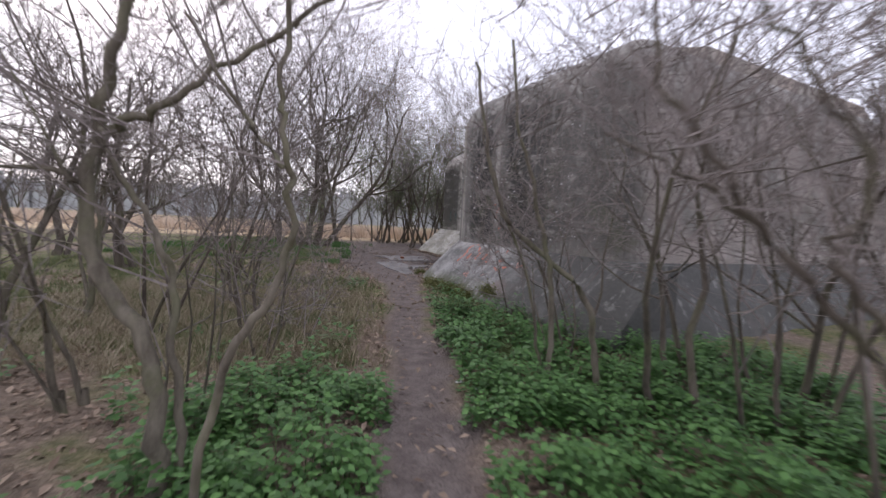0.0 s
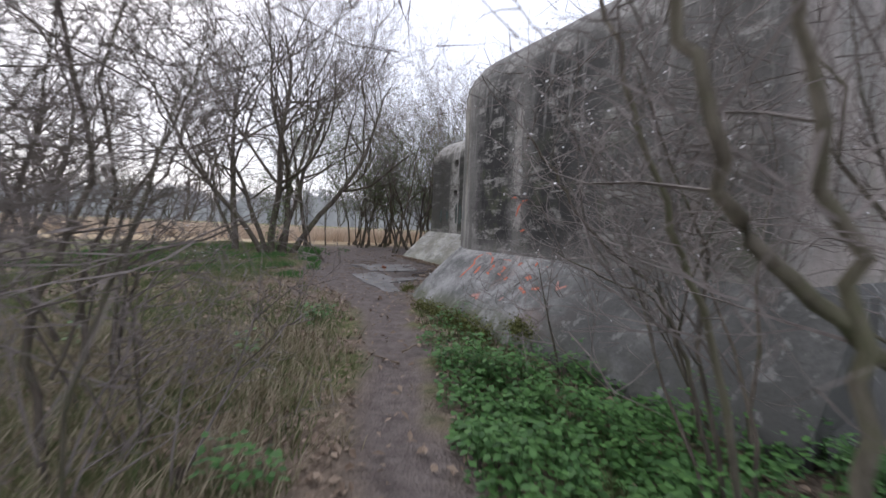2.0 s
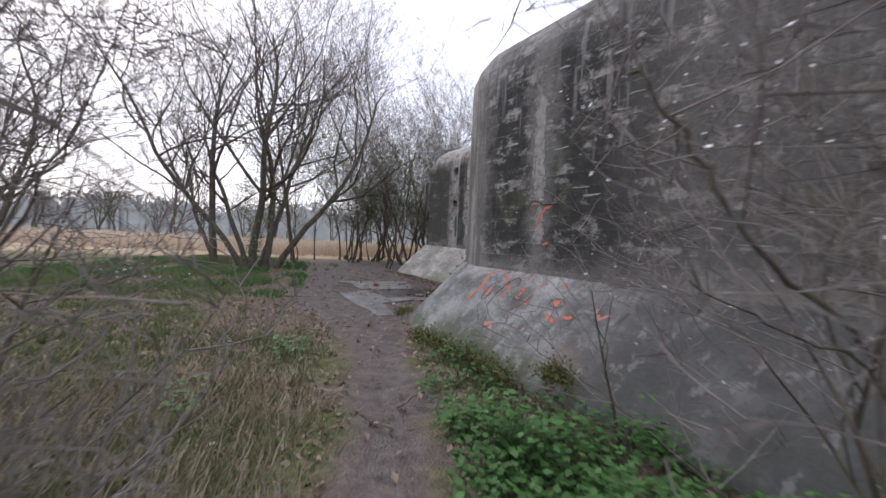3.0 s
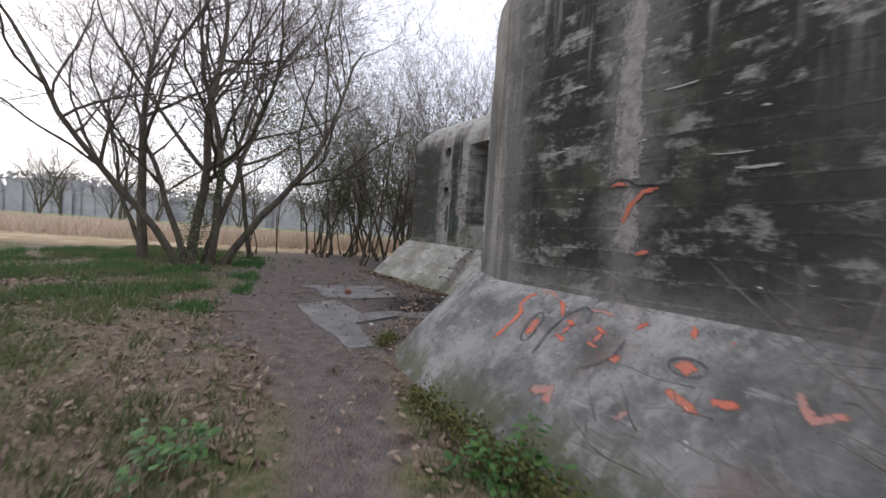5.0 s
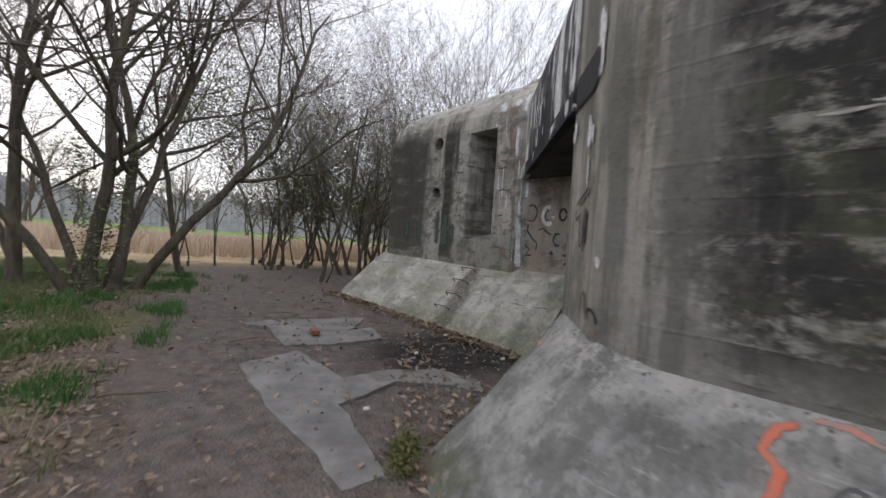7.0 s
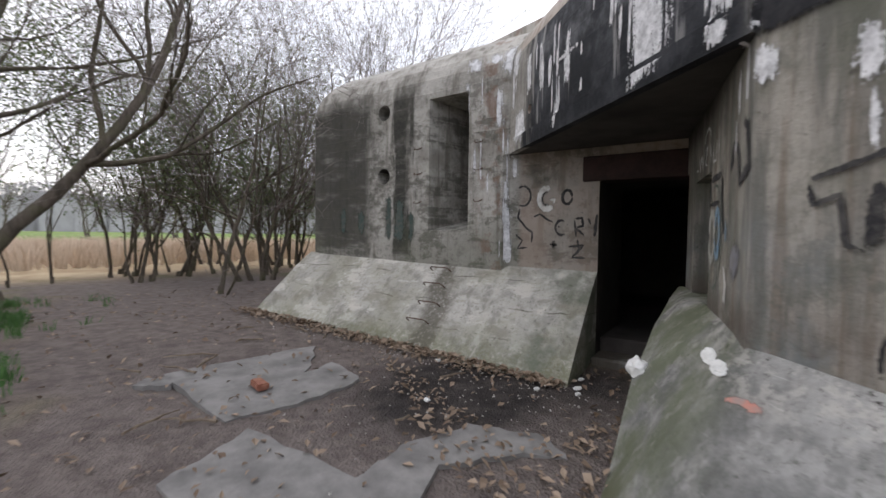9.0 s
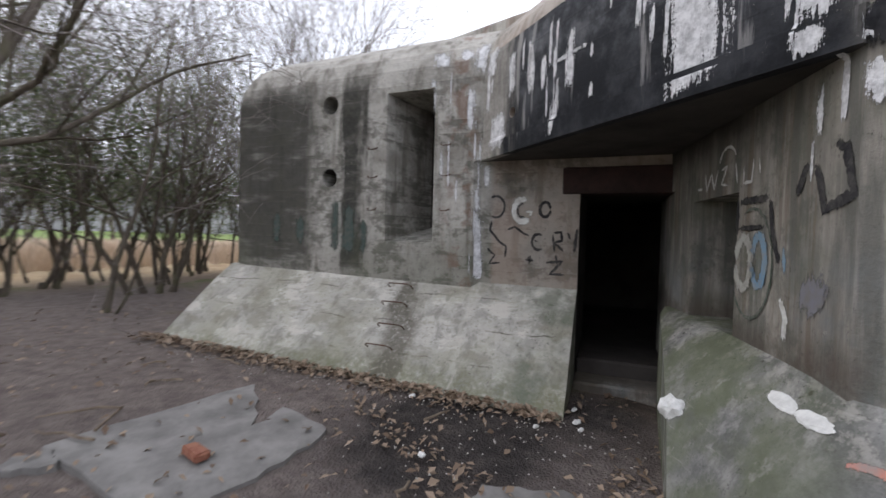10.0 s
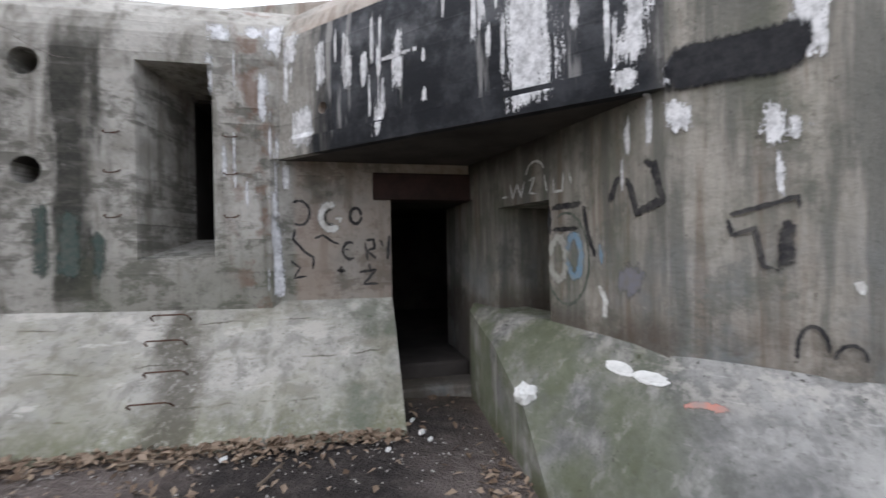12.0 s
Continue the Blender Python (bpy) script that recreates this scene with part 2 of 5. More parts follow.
        broad = n.noise(1.0, 7, 0.7, n.scaled((4.0, 4.0, 0.45)))
        col = n.mix(n.step(broad, 0.35, 0.65), (0.36, 0.335, 0.295), (0.165, 0.155, 0.137))
        col = n.mix(n.step(n.noise(2.6, 6, 0.7), 0.5, 0.7, 0.0, 0.7), col, (0.15, 0.15, 0.125))
        rusty = n.noise(1.0, 6, 0.7, n.scaled((6.0, 6.0, 0.35), 0.0, (3, 1, 2)))
        col = n.mix(n.step(rusty, 0.52, 0.64, 0.0, 0.6), col, (0.15, 0.11, 0.08))
        col = n.mix(n.step(n.noise(34, 4, 0.7), 0.62, 0.72, 0.0, 0.6), col, (0.07, 0.065, 0.06))
        col = n.mix(n.step(drip, 0.46, 0.62, 0.0, 0.8), col, (0.125, 0.125, 0.112))
        col = n.mix(n.step(n.noise(2.0, 9, 0.78), 0.50, 0.60, 0.0, 0.55), col, (0.10, 0.105, 0.09))
        bluish = n.math("MULTIPLY", n.step(n.noise(1.6, 7, 0.7), 0.40, 0.62), n.step(z, 2.1, 1.5))
        col = n.mix(n.math("MULTIPLY", bluish, 0.6), col, (0.185, 0.205, 0.215))
        # shade under the porch ceiling painted in, stronger towards the inside
        gloom = n.step(n.math("ADD", z, n.math("MULTIPLY", big, 0.4)), 2.62, 2.98)
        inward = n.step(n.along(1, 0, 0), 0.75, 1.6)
        col = n.mix(n.math("MULTIPLY", gloom, inward), col, (0.035, 0.03, 0.027))
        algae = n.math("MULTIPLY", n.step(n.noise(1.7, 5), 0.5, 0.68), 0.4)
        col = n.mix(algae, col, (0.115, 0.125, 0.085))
        bottom = n.math("MULTIPLY", n.step(z, 1.55, 1.3), n.step(big, 0.42, 0.55))
        col = n.mix(n.math("MULTIPLY", bottom, 0.7), col, (0.09, 0.07, 0.055))
    elif kind == "gloom":
        # interior shade put into the base colour of soffit, doorway and rooms
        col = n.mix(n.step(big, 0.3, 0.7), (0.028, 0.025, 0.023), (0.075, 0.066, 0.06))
    elif kind == "apron_far":
        col = n.mix(n.step(n.noise(3.2, 8, 0.75), 0.30, 0.70), (0.30, 0.29, 0.26), (0.54, 0.52, 0.475))
        col = n.mix(n.step(n.noise(18, 7, 0.8), 0.54, 0.68, 0.0, 0.8), col, (0.11, 0.107, 0.09))
        col = n.mix(n.step(drip, 0.52, 0.64, 0.0, 0.5), col, (0.17, 0.165, 0.14))
        seam2 = n.step(n.math("ABSOLUTE", n.math("SUBTRACT", n.math("FRACT", n.math("ADD", n.math("MULTIPLY", z, 3.4), n.math("MULTIPLY", big, 0.6))), 0.5)), 0.03, 0.0)
        col = n.mix(n.math("MULTIPLY", seam2, n.step(n.noise(2.4, 3), 0.48, 0.6)), col, (0.11, 0.10, 0.08))
        green = n.step(n.noise(1.6, 6, 0.7), 0.44, 0.62)
        col = n.mix(n.math("MULTIPLY", green, 0.45), col, (0.21, 0.205, 0.135))
        sheet = n.noise(1.0, 9, 0.72, n.scaled((1.3, 1.3, 3.2), 0.0, (4, 2, 1)))
        col = n.mix(n.step(sheet, 0.50, 0.60, 0.0, 0.6), col, (0.215, 0.205, 0.16))
        col = n.mix(n.step(sheet, 0.46, 0.40, 0.0, 0.75), col, (0.56, 0.54, 0.49))
        base = n.math("MULTIPLY", n.step(z, 0.75, 0.45), n.step(fine, 0.3, 0.6))
        col = n.mix(n.math("MULTIPLY", base, 0.6), col, (0.14, 0.15, 0.075))
        damp = n.math("MULTIPLY", n.step(s, 0.35, 0.75), n.step(n.noise(2.3, 5), 0.40, 0.6))
        col = n.mix(n.math("MULTIPLY", damp, 0.75), col, (0.12, 0.135, 0.10))
        crack = n.math("MULTIPLY", n.step(n.math("ABSOLUTE", n.math("ADD", n.math("SUBTRACT", s, -0.72), n.math("MULTIPLY", n.math("SUBTRACT", big, 0.5), 0.9))), 0.24, 0.06), n.step(fine, 0.3, 0.5))
        col = n.mix(n.math("MULTIPLY", crack, 0.75), col, (0.09, 0.08, 0.06))
        white = n.step(n.math("ABSOLUTE", n.math("ADD", n.math("SUBTRACT", s, 0.02), n.math("MULTIPLY", n.math("SUBTRACT", drip, 0.5), 0.35))), 0.05, 0.0)
        col = n.mix(n.math("MULTIPLY", white, 0.5), col, (0.5, 0.48, 0.43))
    elif kind == "apron_near":
        col = n.mix(n.step(n.noise(2.1, 7, 0.7), 0.32, 0.62), (0.13, 0.13, 0.125), (0.33, 0.325, 0.31))
        col = n.mix(n.step(n.noise(30, 5, 0.75), 0.56, 0.68, 0.0, 0.75), col, (0.10, 0.10, 0.09))
        scratch = n.noise(1.0, 5, 0.7, n.scaled((3.0, 3.0, 30.0), 0.4))
        col = n.mix(n.step(scratch, 0.60, 0.68, 0.0, 0.55), col, (0.46, 0.45, 0.43))
        damp = n.step(n.noise(1.0, 8, 0.8, n.scaled((2.4, 2.4, 1.2))), 0.46, 0.60, 0.0, 0.6)
        col = n.mix(damp, col, (0.095, 0.097, 0.09))
        chips = n.math("MULTIPLY", n.step(z, 0.95, 1.15), n.step(n.noise(9, 6, 0.75), 0.48, 0.6))
        col = n.mix(n.math("MULTIPLY", chips, 0.7), col, (0.42, 0.40, 0.37))
        pits = n.math("MULTIPLY", n.step(z, 0.9, 1.2), n.step(n.noise(16, 4, 0.7), 0.60, 0.68))
        col = n.mix(pits, col, (0.05, 0.047, 0.042))
        red = n.math("MULTIPLY", n.step(n.noise(1.5, 4), 0.54, 0.70), n.step(n.along(0, 1, 0), 9.9, 9.2))
        col = n.mix(n.math("MULTIPLY", red, 0.35), col, (0.34, 0.17, 0.13))
        green = n.math("MULTIPLY", n.step(n.along(0, 1, 0), 10.6, 11.2), n.step(n.noise(2.2, 6), 0.32, 0.58))
        col = n.mix(n.math("MULTIPLY", green, 0.8), col, (0.115, 0.13, 0.075))
        base = n.math("MULTIPLY", n.step(z, 0.62, 0.36), n.step(n.noise(3.5, 5), 0.38, 0.55))
        col = n.mix(n.math("MULTIPLY", base, 0.8), col, (0.095, 0.10, 0.055))
        # darker towards the near end: grime, with the bushes' shade painted in
        down = n.math("ADD", n.along(LX, LY, 0, 0.98 * LX + 8.72 * LY), ragged)
        shade_grime = n.math("MULTIPLY", n.step(down, 0.6, 2.0), n.step(n.noise(1.3, 8, 0.72), 0.30, 0.52, 0.6, 0.95))
        col = n.mix(shade_grime, col, n.mix(fine, (0.05, 0.052, 0.049), (0.115, 0.112, 0.104)))
        scrape = n.math("MULTIPLY", n.step(drip, 0.58, 0.66), 0.3)
        col = n.mix(scrape, col, (0.45, 0.44, 0.42))
    pocks = n.math("MULTIPLY", n.step(n.noise(24, 7, 0.8), 0.59, 0.65), n.step(n.noise(1.8, 4), 0.40, 0.60))
    col = n.mix(n.math("MULTIPLY", pocks, 0.7), col, (0.05, 0.047, 0.041))
    chips_c = n.math("MULTIPLY", n.step(n.noise(13, 8, 0.8), 0.37, 0.31), n.step(n.noise(2.4, 4), 0.45, 0.62))
    if kind != "gloom":
        col = n.mix(n.math("MULTIPLY", chips_c, 0.6), col, (0.47, 0.45, 0.41))
    n.bump(height, 0.5, 0.02)
    return n.done(col)


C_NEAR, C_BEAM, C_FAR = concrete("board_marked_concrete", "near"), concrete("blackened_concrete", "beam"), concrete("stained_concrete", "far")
C_REC, C_GLOOM = concrete("recess_concrete", "recess"), concrete("gloom_dark_concrete", "gloom")
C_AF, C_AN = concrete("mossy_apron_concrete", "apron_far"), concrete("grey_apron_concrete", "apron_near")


def plain(name, a, b, scale=8.0, rough=0.9, bump=0.3, metal=0.0):
    n = Nodes(name, rough)
    n.bsdf.inputs["Metallic"].default_value = metal
    v = n.noise(scale, 6, 0.65)
    n.bump(n.noise(scale * 3, 4), bump, 0.01)
    return n.done(n.mix(n.step(v, 0.3, 0.7), a, b))


def paint(name, colour, under, cover=0.42, wear=2.0, grain=(30, 30, 6)):
    """Old sprayed paint or lime with ragged, worn edges: thin cover leaves the concrete bare."""
    n = Nodes(name, 0.85)
    edge = n.attribute("edge")[0]
    rag = n.math("ADD", n.noise(1.0, 6, 0.8, n.scaled(grain)), n.math("MULTIPLY", n.noise(60, 3), 0.35))
    mask = n.step(n.math("SUBTRACT", n.math("ADD", n.math("MULTIPLY", edge, 1.3), n.math("MULTIPLY", n.math("SUBTRACT", rag, 0.675), wear)), cover), 0.0, 0.30)
    colour = n.mix(n.step(n.noise(14, 6, 0.75), 0.35, 0.7), colour, under)
    n.put(n.bsdf.inputs["Base Color"], colour)
    n.put(n.bsdf.inputs["Alpha"], mask)
    return n.mat


WHITE_RUN = paint("white_lime_runs", (0.76, 0.76, 0.77), (0.36, 0.36, 0.37), 0.34, 3.6, (20, 20, 1.6))
BLACK_PAINT = paint("black_spray_paint", (0.02, 0.02, 0.023), (0.09, 0.085, 0.08), 0.34)
WHITE_PAINT = paint("white_spray_paint", (0.70, 0.70, 0.68), (0.42, 0.40, 0.37), 0.40)
ORANGE = paint("orange_spray_paint", (0.62, 0.16, 0.09), (0.42, 0.20, 0.155), 0.40)
BLUE = paint("blue_spray_paint", (0.16, 0.28, 0.40), (0.26, 0.27, 0.26), 0.5)
TEAL = paint("dark_teal_paint", (0.055, 0.085, 0.075), (0.11, 0.115, 0.10), 0.62)
RUST = plain("rusty_steel", (0.055, 0.03, 0.022), (0.11, 0.055, 0.035), 12, 0.85)
IRON = plain("dark_red_steel", (0.02, 0.011, 0.010), (0.046, 0.022, 0.018), 6, 0.7)
LITTER = plain("white_litter", (0.62, 0.62, 0.60), (0.8, 0.8, 0.78), 20, 0.7)
BRICK = plain("red_brick", (0.22, 0.085, 0.055), (0.32, 0.15, 0.10), 18)
SLAB = plain("grey_paving_concrete", (0.15, 0.143, 0.136), (0.275, 0.264, 0.25), 2.6, 0.9, 0.5)
STICK = plain("dead_wood", (0.13, 0.10, 0.075), (0.24, 0.19, 0.14), 9)


def bark_material(name, a, b, green):
    n = Nodes(name, 0.95)
    v = n.noise(1.0, 6, 0.7, n.scaled((14, 14, 3)))
    col = n.mix(n.step(v, 0.3, 0.7), a, b)
    col = n.mix(n.math("MULTIPLY", n.step(n.noise(3, 4), 0.45, 0.65), green), col, (0.12, 0.13, 0.06))
    n.bump(v, 0.7, 0.015)
    return n.done(col)


BARK = bark_material("grey_brown_bark", (0.06, 0.05, 0.04), (0.15, 0.125, 0.10), 0.35)
BARK_PALE = bark_material("pale_greenish_bark", (0.085, 0.072, 0.055), (0.20, 0.175, 0.135), 0.5)
TWIG = bark_material("twig_bark", (0.14, 0.118, 0.108), (0.27, 0.235, 0.215), 0.0)


def leaf_material(name, a, b):
    n = Nodes(name, 0.6, 0.35)
    return n.done(n.mix(n.island(), a, b))


HERB = leaf_material("nettle_leaves", (0.035, 0.095, 0.022), (0.085, 0.19, 0.045))
IVY = leaf_material("dark_evergreen_leaves", (0.08, 0.115, 0.05), (0.22, 0.25, 0.12))
BUDS = leaf_material("pale_green_buds", (0.17, 0.18, 0.07), (0.27, 0.27, 0.13))
DRY = leaf_material("dead_leaves", (0.13, 0.085, 0.055), (0.33, 0.25, 0.18))
GRASS = leaf_material("grass_blades", (0.08, 0.115, 0.035), (0.215, 0.22, 0.105))
STRAW = leaf_material("dry_grass_blades", (0.20, 0.165, 0.10), (0.38, 0.325, 0.22))
STRAW_PALE = leaf_material("pale_reeds", (0.46, 0.36, 0.27), (0.68, 0.57, 0.45))
BLOSSOM = leaf_material("white_blossom", (0.6, 0.57, 0.56), (0.78, 0.76, 0.75))
MOSS = plain("moss", (0.075, 0.085, 0.022), (0.17, 0.17, 0.06), 15, 1.0, 0.8)


# ---- ground ----
def path_x(y):
    return np.interp(y, [-4, 2.2, 4.1, 5.3, 6.6, 8.8, 10.5, 12.5, 15, 19], [0.1, 0.0, -0.13, -0.36, -0.45, -0.82, -1.25, -1.7, -1.9, -2.3])


def path_half(y):
    return np.interp(y, [-4, 5.5, 8.8, 10.5, 12.5, 15, 20, 23], [0.33, 0.33, 0.38, 0.65, 1.35, 2.0, 3.0, 3.6])


def lumps(x, y, scale, seed):
    return np.array([noise.noise((a * scale, b * scale, seed)) for a, b in zip(np.ravel(x), np.ravel(y))]).reshape(np.shape(x))


def ground_z(x, y):
    """The height of the ground: it rises gently towards the bunker, and lies flat far off."""
    return 0.03 * np.clip(y, -3, 17) + 0.0 * x


def smooth(v, a, b):
    k = np.clip((v - a) / (b - a), 0, 1)
    return k * k * (3 - 2 * k)


def build_ground():
    xs = np.concatenate([[-900, -300, -120, -60, -35, -22], np.arange(-14, 6.01, 0.1), [8, 12, 20, 40, 120, 900]])
    ys = np.concatenate([[-900, -200, -60, -20, -8], np.arange(-3, 24.01, 0.1), np.arange(25, 40), [45, 55, 70, 90, 130, 200, 400, 900]])
    X, Y = np.meshgrid(xs, ys)
    near = (X > -14.1) & (X < 6.1) & (Y > -3.1) & (Y < 24.1)
    l1, l2, l3 = lumps(X, Y, 0.6, 1.0), lumps(X, Y, 2.3, 5.0), lumps(X, Y, 7.0, 9.0)
    off = np.abs(X - path_x(Y) + 0.12 * l2) / path_half(Y)
    path = 1 - smooth(off + 0.45 * l2 + 0.3 * l1, 0.55, 1.35)
    path *= 1 - smooth(Y, 22, 24)
    yard = (1 - smooth(np.abs(Y - 14.5) / 4.5 + 0.2 * l2, 0.8, 1.1)) * (1 - smooth(np.abs(X + 0.3) / 2.4 + 0.2 * l2, 0.8, 1.1))
    path = np.maximum(path, yard)
    grass = smooth(l1 + 0.6 * l2 + 0.15 * smooth(Y, 4, 6) * (1 - smooth(Y, 9, 11)) - 0.25 * (1 - smooth(Y, 2.5, 5)) + 0.35 * smooth(-X, 1.5, 5) * smooth(Y, 6, 9), 0.05, 0.4) * (1 - path) * (Y < 24)
    burnt = np.exp(-(((X - 0.35) / 0.95) ** 2 + ((Y - 13.05) / 0.75) ** 2) ** 1.5) * (1.7 + 0.7 * l3 + 0.6 * l2)
    burnt = np.maximum(burnt, np.exp(-(((X - 1.6) / 0.9) ** 2 + ((Y - 12.5) / 0.5) ** 2)))
    Z = ground_z(X, Y) + near * (0.035 * l1 + 0.02 * l2 + 0.012 * l3 * (1 - path) - 0.03 * path)
    nx, ny = len(xs), len(ys)
    verts = np.stack([X, Y, Z], -1).reshape(-1, 3)
    faces = [(j * nx + i, j * nx + i + 1, (j + 1) * nx + i + 1, (j + 1) * nx + i) for j in range(ny - 1) for i in range(nx - 1)]
    n = Nodes("woodland_ground", 0.95, 0.2)
    m = n.attribute("cover")
    litter = n.mix(n.cells(38, None, "F1", 1), (0.13, 0.095, 0.07), (0.33, 0.26, 0.20))
    litter = n.mix(n.step(n.noise(9, 6), 0.4, 0.65), litter, (0.16, 0.125, 0.095))
    dirt = n.mix(n.step(n.noise(6, 8, 0.75), 0.3, 0.7), (0.115, 0.094, 0.085), (0.215, 0.182, 0.165))
    dirt = n.mix(n.math("MULTIPLY", n.step(n.cells(70), 0.22, 0.08), 0.5), dirt, (0.27, 0.23, 0.20))
    turf = n.mix(n.step(n.noise(11, 7, 0.7), 0.35, 0.65), (0.065, 0.09, 0.025), (0.20, 0.18, 0.095))
    col = n.mix(m[1], litter, turf)
    col = n.mix(m[0], col, dirt)
    col = n.mix(n.math("MULTIPLY", m[2], n.step(n.noise(5, 8, 0.75), 0.3, 0.6, 0.6, 0.92)), col, (0.028, 0.025, 0.024))
    yy = n.along(0, 1, 0)
    wob = n.math("ADD", n.math("SUBTRACT", yy, n.math("MULTIPLY", n.along(1, 0, 0), 0.35)), n.math("MULTIPLY", n.noise(0.12, 4), 3.0))
    field = n.mix(n.step(n.noise(0.9, 6), 0.35, 0.65), (0.36, 0.26, 0.16), (0.50, 0.40, 0.26))
    col = n.mix(n.step(wob, 25.5, 28.5), col, field)
    meadow = n.mix(n.step(n.noise(0.3, 5), 0.4, 0.6), (0.13, 0.20, 0.05), (0.20, 0.25, 0.09))
    col = n.mix(n.step(wob, 62, 70), col, meadow)
    n.bump(n.math("ADD", n.noise(30, 6, 0.7), n.cells(45)), 0.7, 0.03)
    ob = raw_object("ground", verts, faces, n.done(col), smooth=True)
    at = ob.data.color_attributes.new("cover", "FLOAT_COLOR", "POINT")
    at.data.foreach_set("color", np.stack([path, grass, np.clip(burnt, 0, 1), np.ones_like(path)], -1).reshape(-1))
    return tagged(ob, "trodden brown dirt with leaf litter, grass and fields beyond", "ground", kind="structure")


GROUND = build_ground()


# ---- bunker ----
A, NC, CC, SC, J, F = (2.52, 5.75), (0.44, 9.76), (0.37, 10.15), (0.60, 10.88), (1.56, 14.03), (-0.15, 17.45)
DEEP = 11.0
PX, PY = -LY, LX  # inwards from the long faces


def inward(p, d):
    return (p[0] + PX * d, p[1] + PY * d)


def on_l(s, out=0.0):
    """A point of the far face: s metres along it from the joint, out metres before it."""
    return (1.6 + LX * s - PX * out, 14.1 + LY * s - PY * out)


def offset_ring(poly, d):
    """The polygon moved inwards by d, corner by corner."""
    out = []
    n = len(poly)
    for i in range(n):
        p, q, r = Vector(poly[i - 1]), Vector(poly[i]), Vector(poly[(i + 1) % n])
        a, b = (q - p).normalized(), (r - q).normalized()
        na, nb = Vector((-a.y, a.x)), Vector((-b.y, b.x))
        k = (na + nb) / max(0.25, 1 + na.dot(nb))
        out.append(tuple(q + k * d))
    return out


def rounded(poly, radii, steps=4):
    out = []
    n = len(poly)
    for i in range(n):
        p, q, r = Vector(poly[i - 1]), Vector(poly[i]), Vector(poly[(i + 1) % n])
        d = radii[i]
        if d <= 0:
            out.append(tuple(q))
            continue
        a, b = q + (p - q).normalized() * d, q + (r - q).normalized() * d
        for k in range(steps + 1):
            f = k / steps
            out.append(tuple((1 - f) ** 2 * a + 2 * f * (1 - f) * q + f * f * b))
    return out


FOOT = [A, inward(A, DEEP), inward(F, DEEP), F, J, SC, CC, NC]
RADII = [0.22, 0, 0, 0.28, 0, 0.0, 0.06, 0.06]
RING = rounded(FOOT, RADII)
WALL_TOP, ROOF_R, BEAM_Z = 3.70, 0.74, 2.75


def body_mesh():
    rings = [[(x, y, -0.6) for x, y in RING]]
    for k in range(7):
        a = k / 6 * math.pi / 2
        rings.append([(x, y, WALL_TOP + ROOF_R * math.sin(a)) for x, y in rounded(offset_ring(FOOT, ROOF_R * (1 - math.cos(a))), RADII)])
    bm = loft(rings)
    cuts = []
    # porch under the beam, between the far face and the slanting side wall
    cuts.append(prism([(0.6 - 1.2, 10.88 + 0.3), SC, (2.50, 12.38), on_l(0.02), (0.2, 14.6)], -1.0, BEAM_Z))
    # doorway and the dark room behind it
    cuts.append(prism([on_l(1.10, 0.3), on_l(1.97, 0.3), on_l(1.97, -1.3), on_l(1.10, -1.3)], -1.0, 2.38))
    cuts.append(prism([on_l(0.3, -1.2), on_l(3.2, -1.2), on_l(3.2, -4.5), on_l(0.3, -4.5)], -1.0, 2.5))
    # tall embrasure with splayed sides
    lo = [on_l(-1.22, 0.2), on_l(-0.56, 0.2), on_l(-0.46, -1.0), on_l(-1.0, -1.0)]
    emb = prism(lo, 1.78, 3.62)
    for v in emb.verts:
        if v.co.z < 2 and (Vector((v.co.x, v.co.y)) - Vector(on_l(-0.73, -1.0))).length < 0.45:
            v.co.z = 2.02
    cuts.append(emb)
    cuts.append(prism([on_l(-1.02, -0.95), on_l(0.15, -0.95), on_l(0.15, -3.4), on_l(-1.02, -3.4)], 1.9, 3.58))
    # two round ports
    for z, r in ((3.55, 0.125), (2.61, 0.125)):
        c = bmesh.new()
        bmesh.ops.create_cone(c, cap_ends=True, segments=20, radius1=r, radius2=r * 0.85, depth=1.4)
        px, py = on_l(-2.04, -0.3)
        c.transform(Matrix.Translation((px, py, z)) @ Vector((PX, PY, 0)).to_track_quat("Z", "Y").to_matrix().to_4x4())
        cuts.append(c)
    # loophole in the side wall of the porch
    u = Vector((1.90, 1.50)).normalized()
    w = Vector((u.y, -u.x))
    q0, q1 = Vector((1.42, 11.53)), Vector((2.06, 12.035))
    cuts.append(prism([tuple(q0 - w * 0.4), tuple(q0 + w * 0.7), tuple(q1 + w * 0.7 - u * 0.1), tuple(q1 - w * 0.4)][::-1], 1.20, 2.24))
    # small drain hole in the beam
    c = bmesh.new()
    bmesh.ops.create_cone(c, cap_ends=True, segments=10, radius1=0.055, radius2=0.05, depth=0.5)
    c.transform(Matrix.Translation((1.40, 13.47, 3.14)) @ Vector((0.9566, -0.29, 0)).to_track_quat("Z", "Y").to_matrix().to_4x4())
    cuts.append(c)
    return carve(bm, cuts)


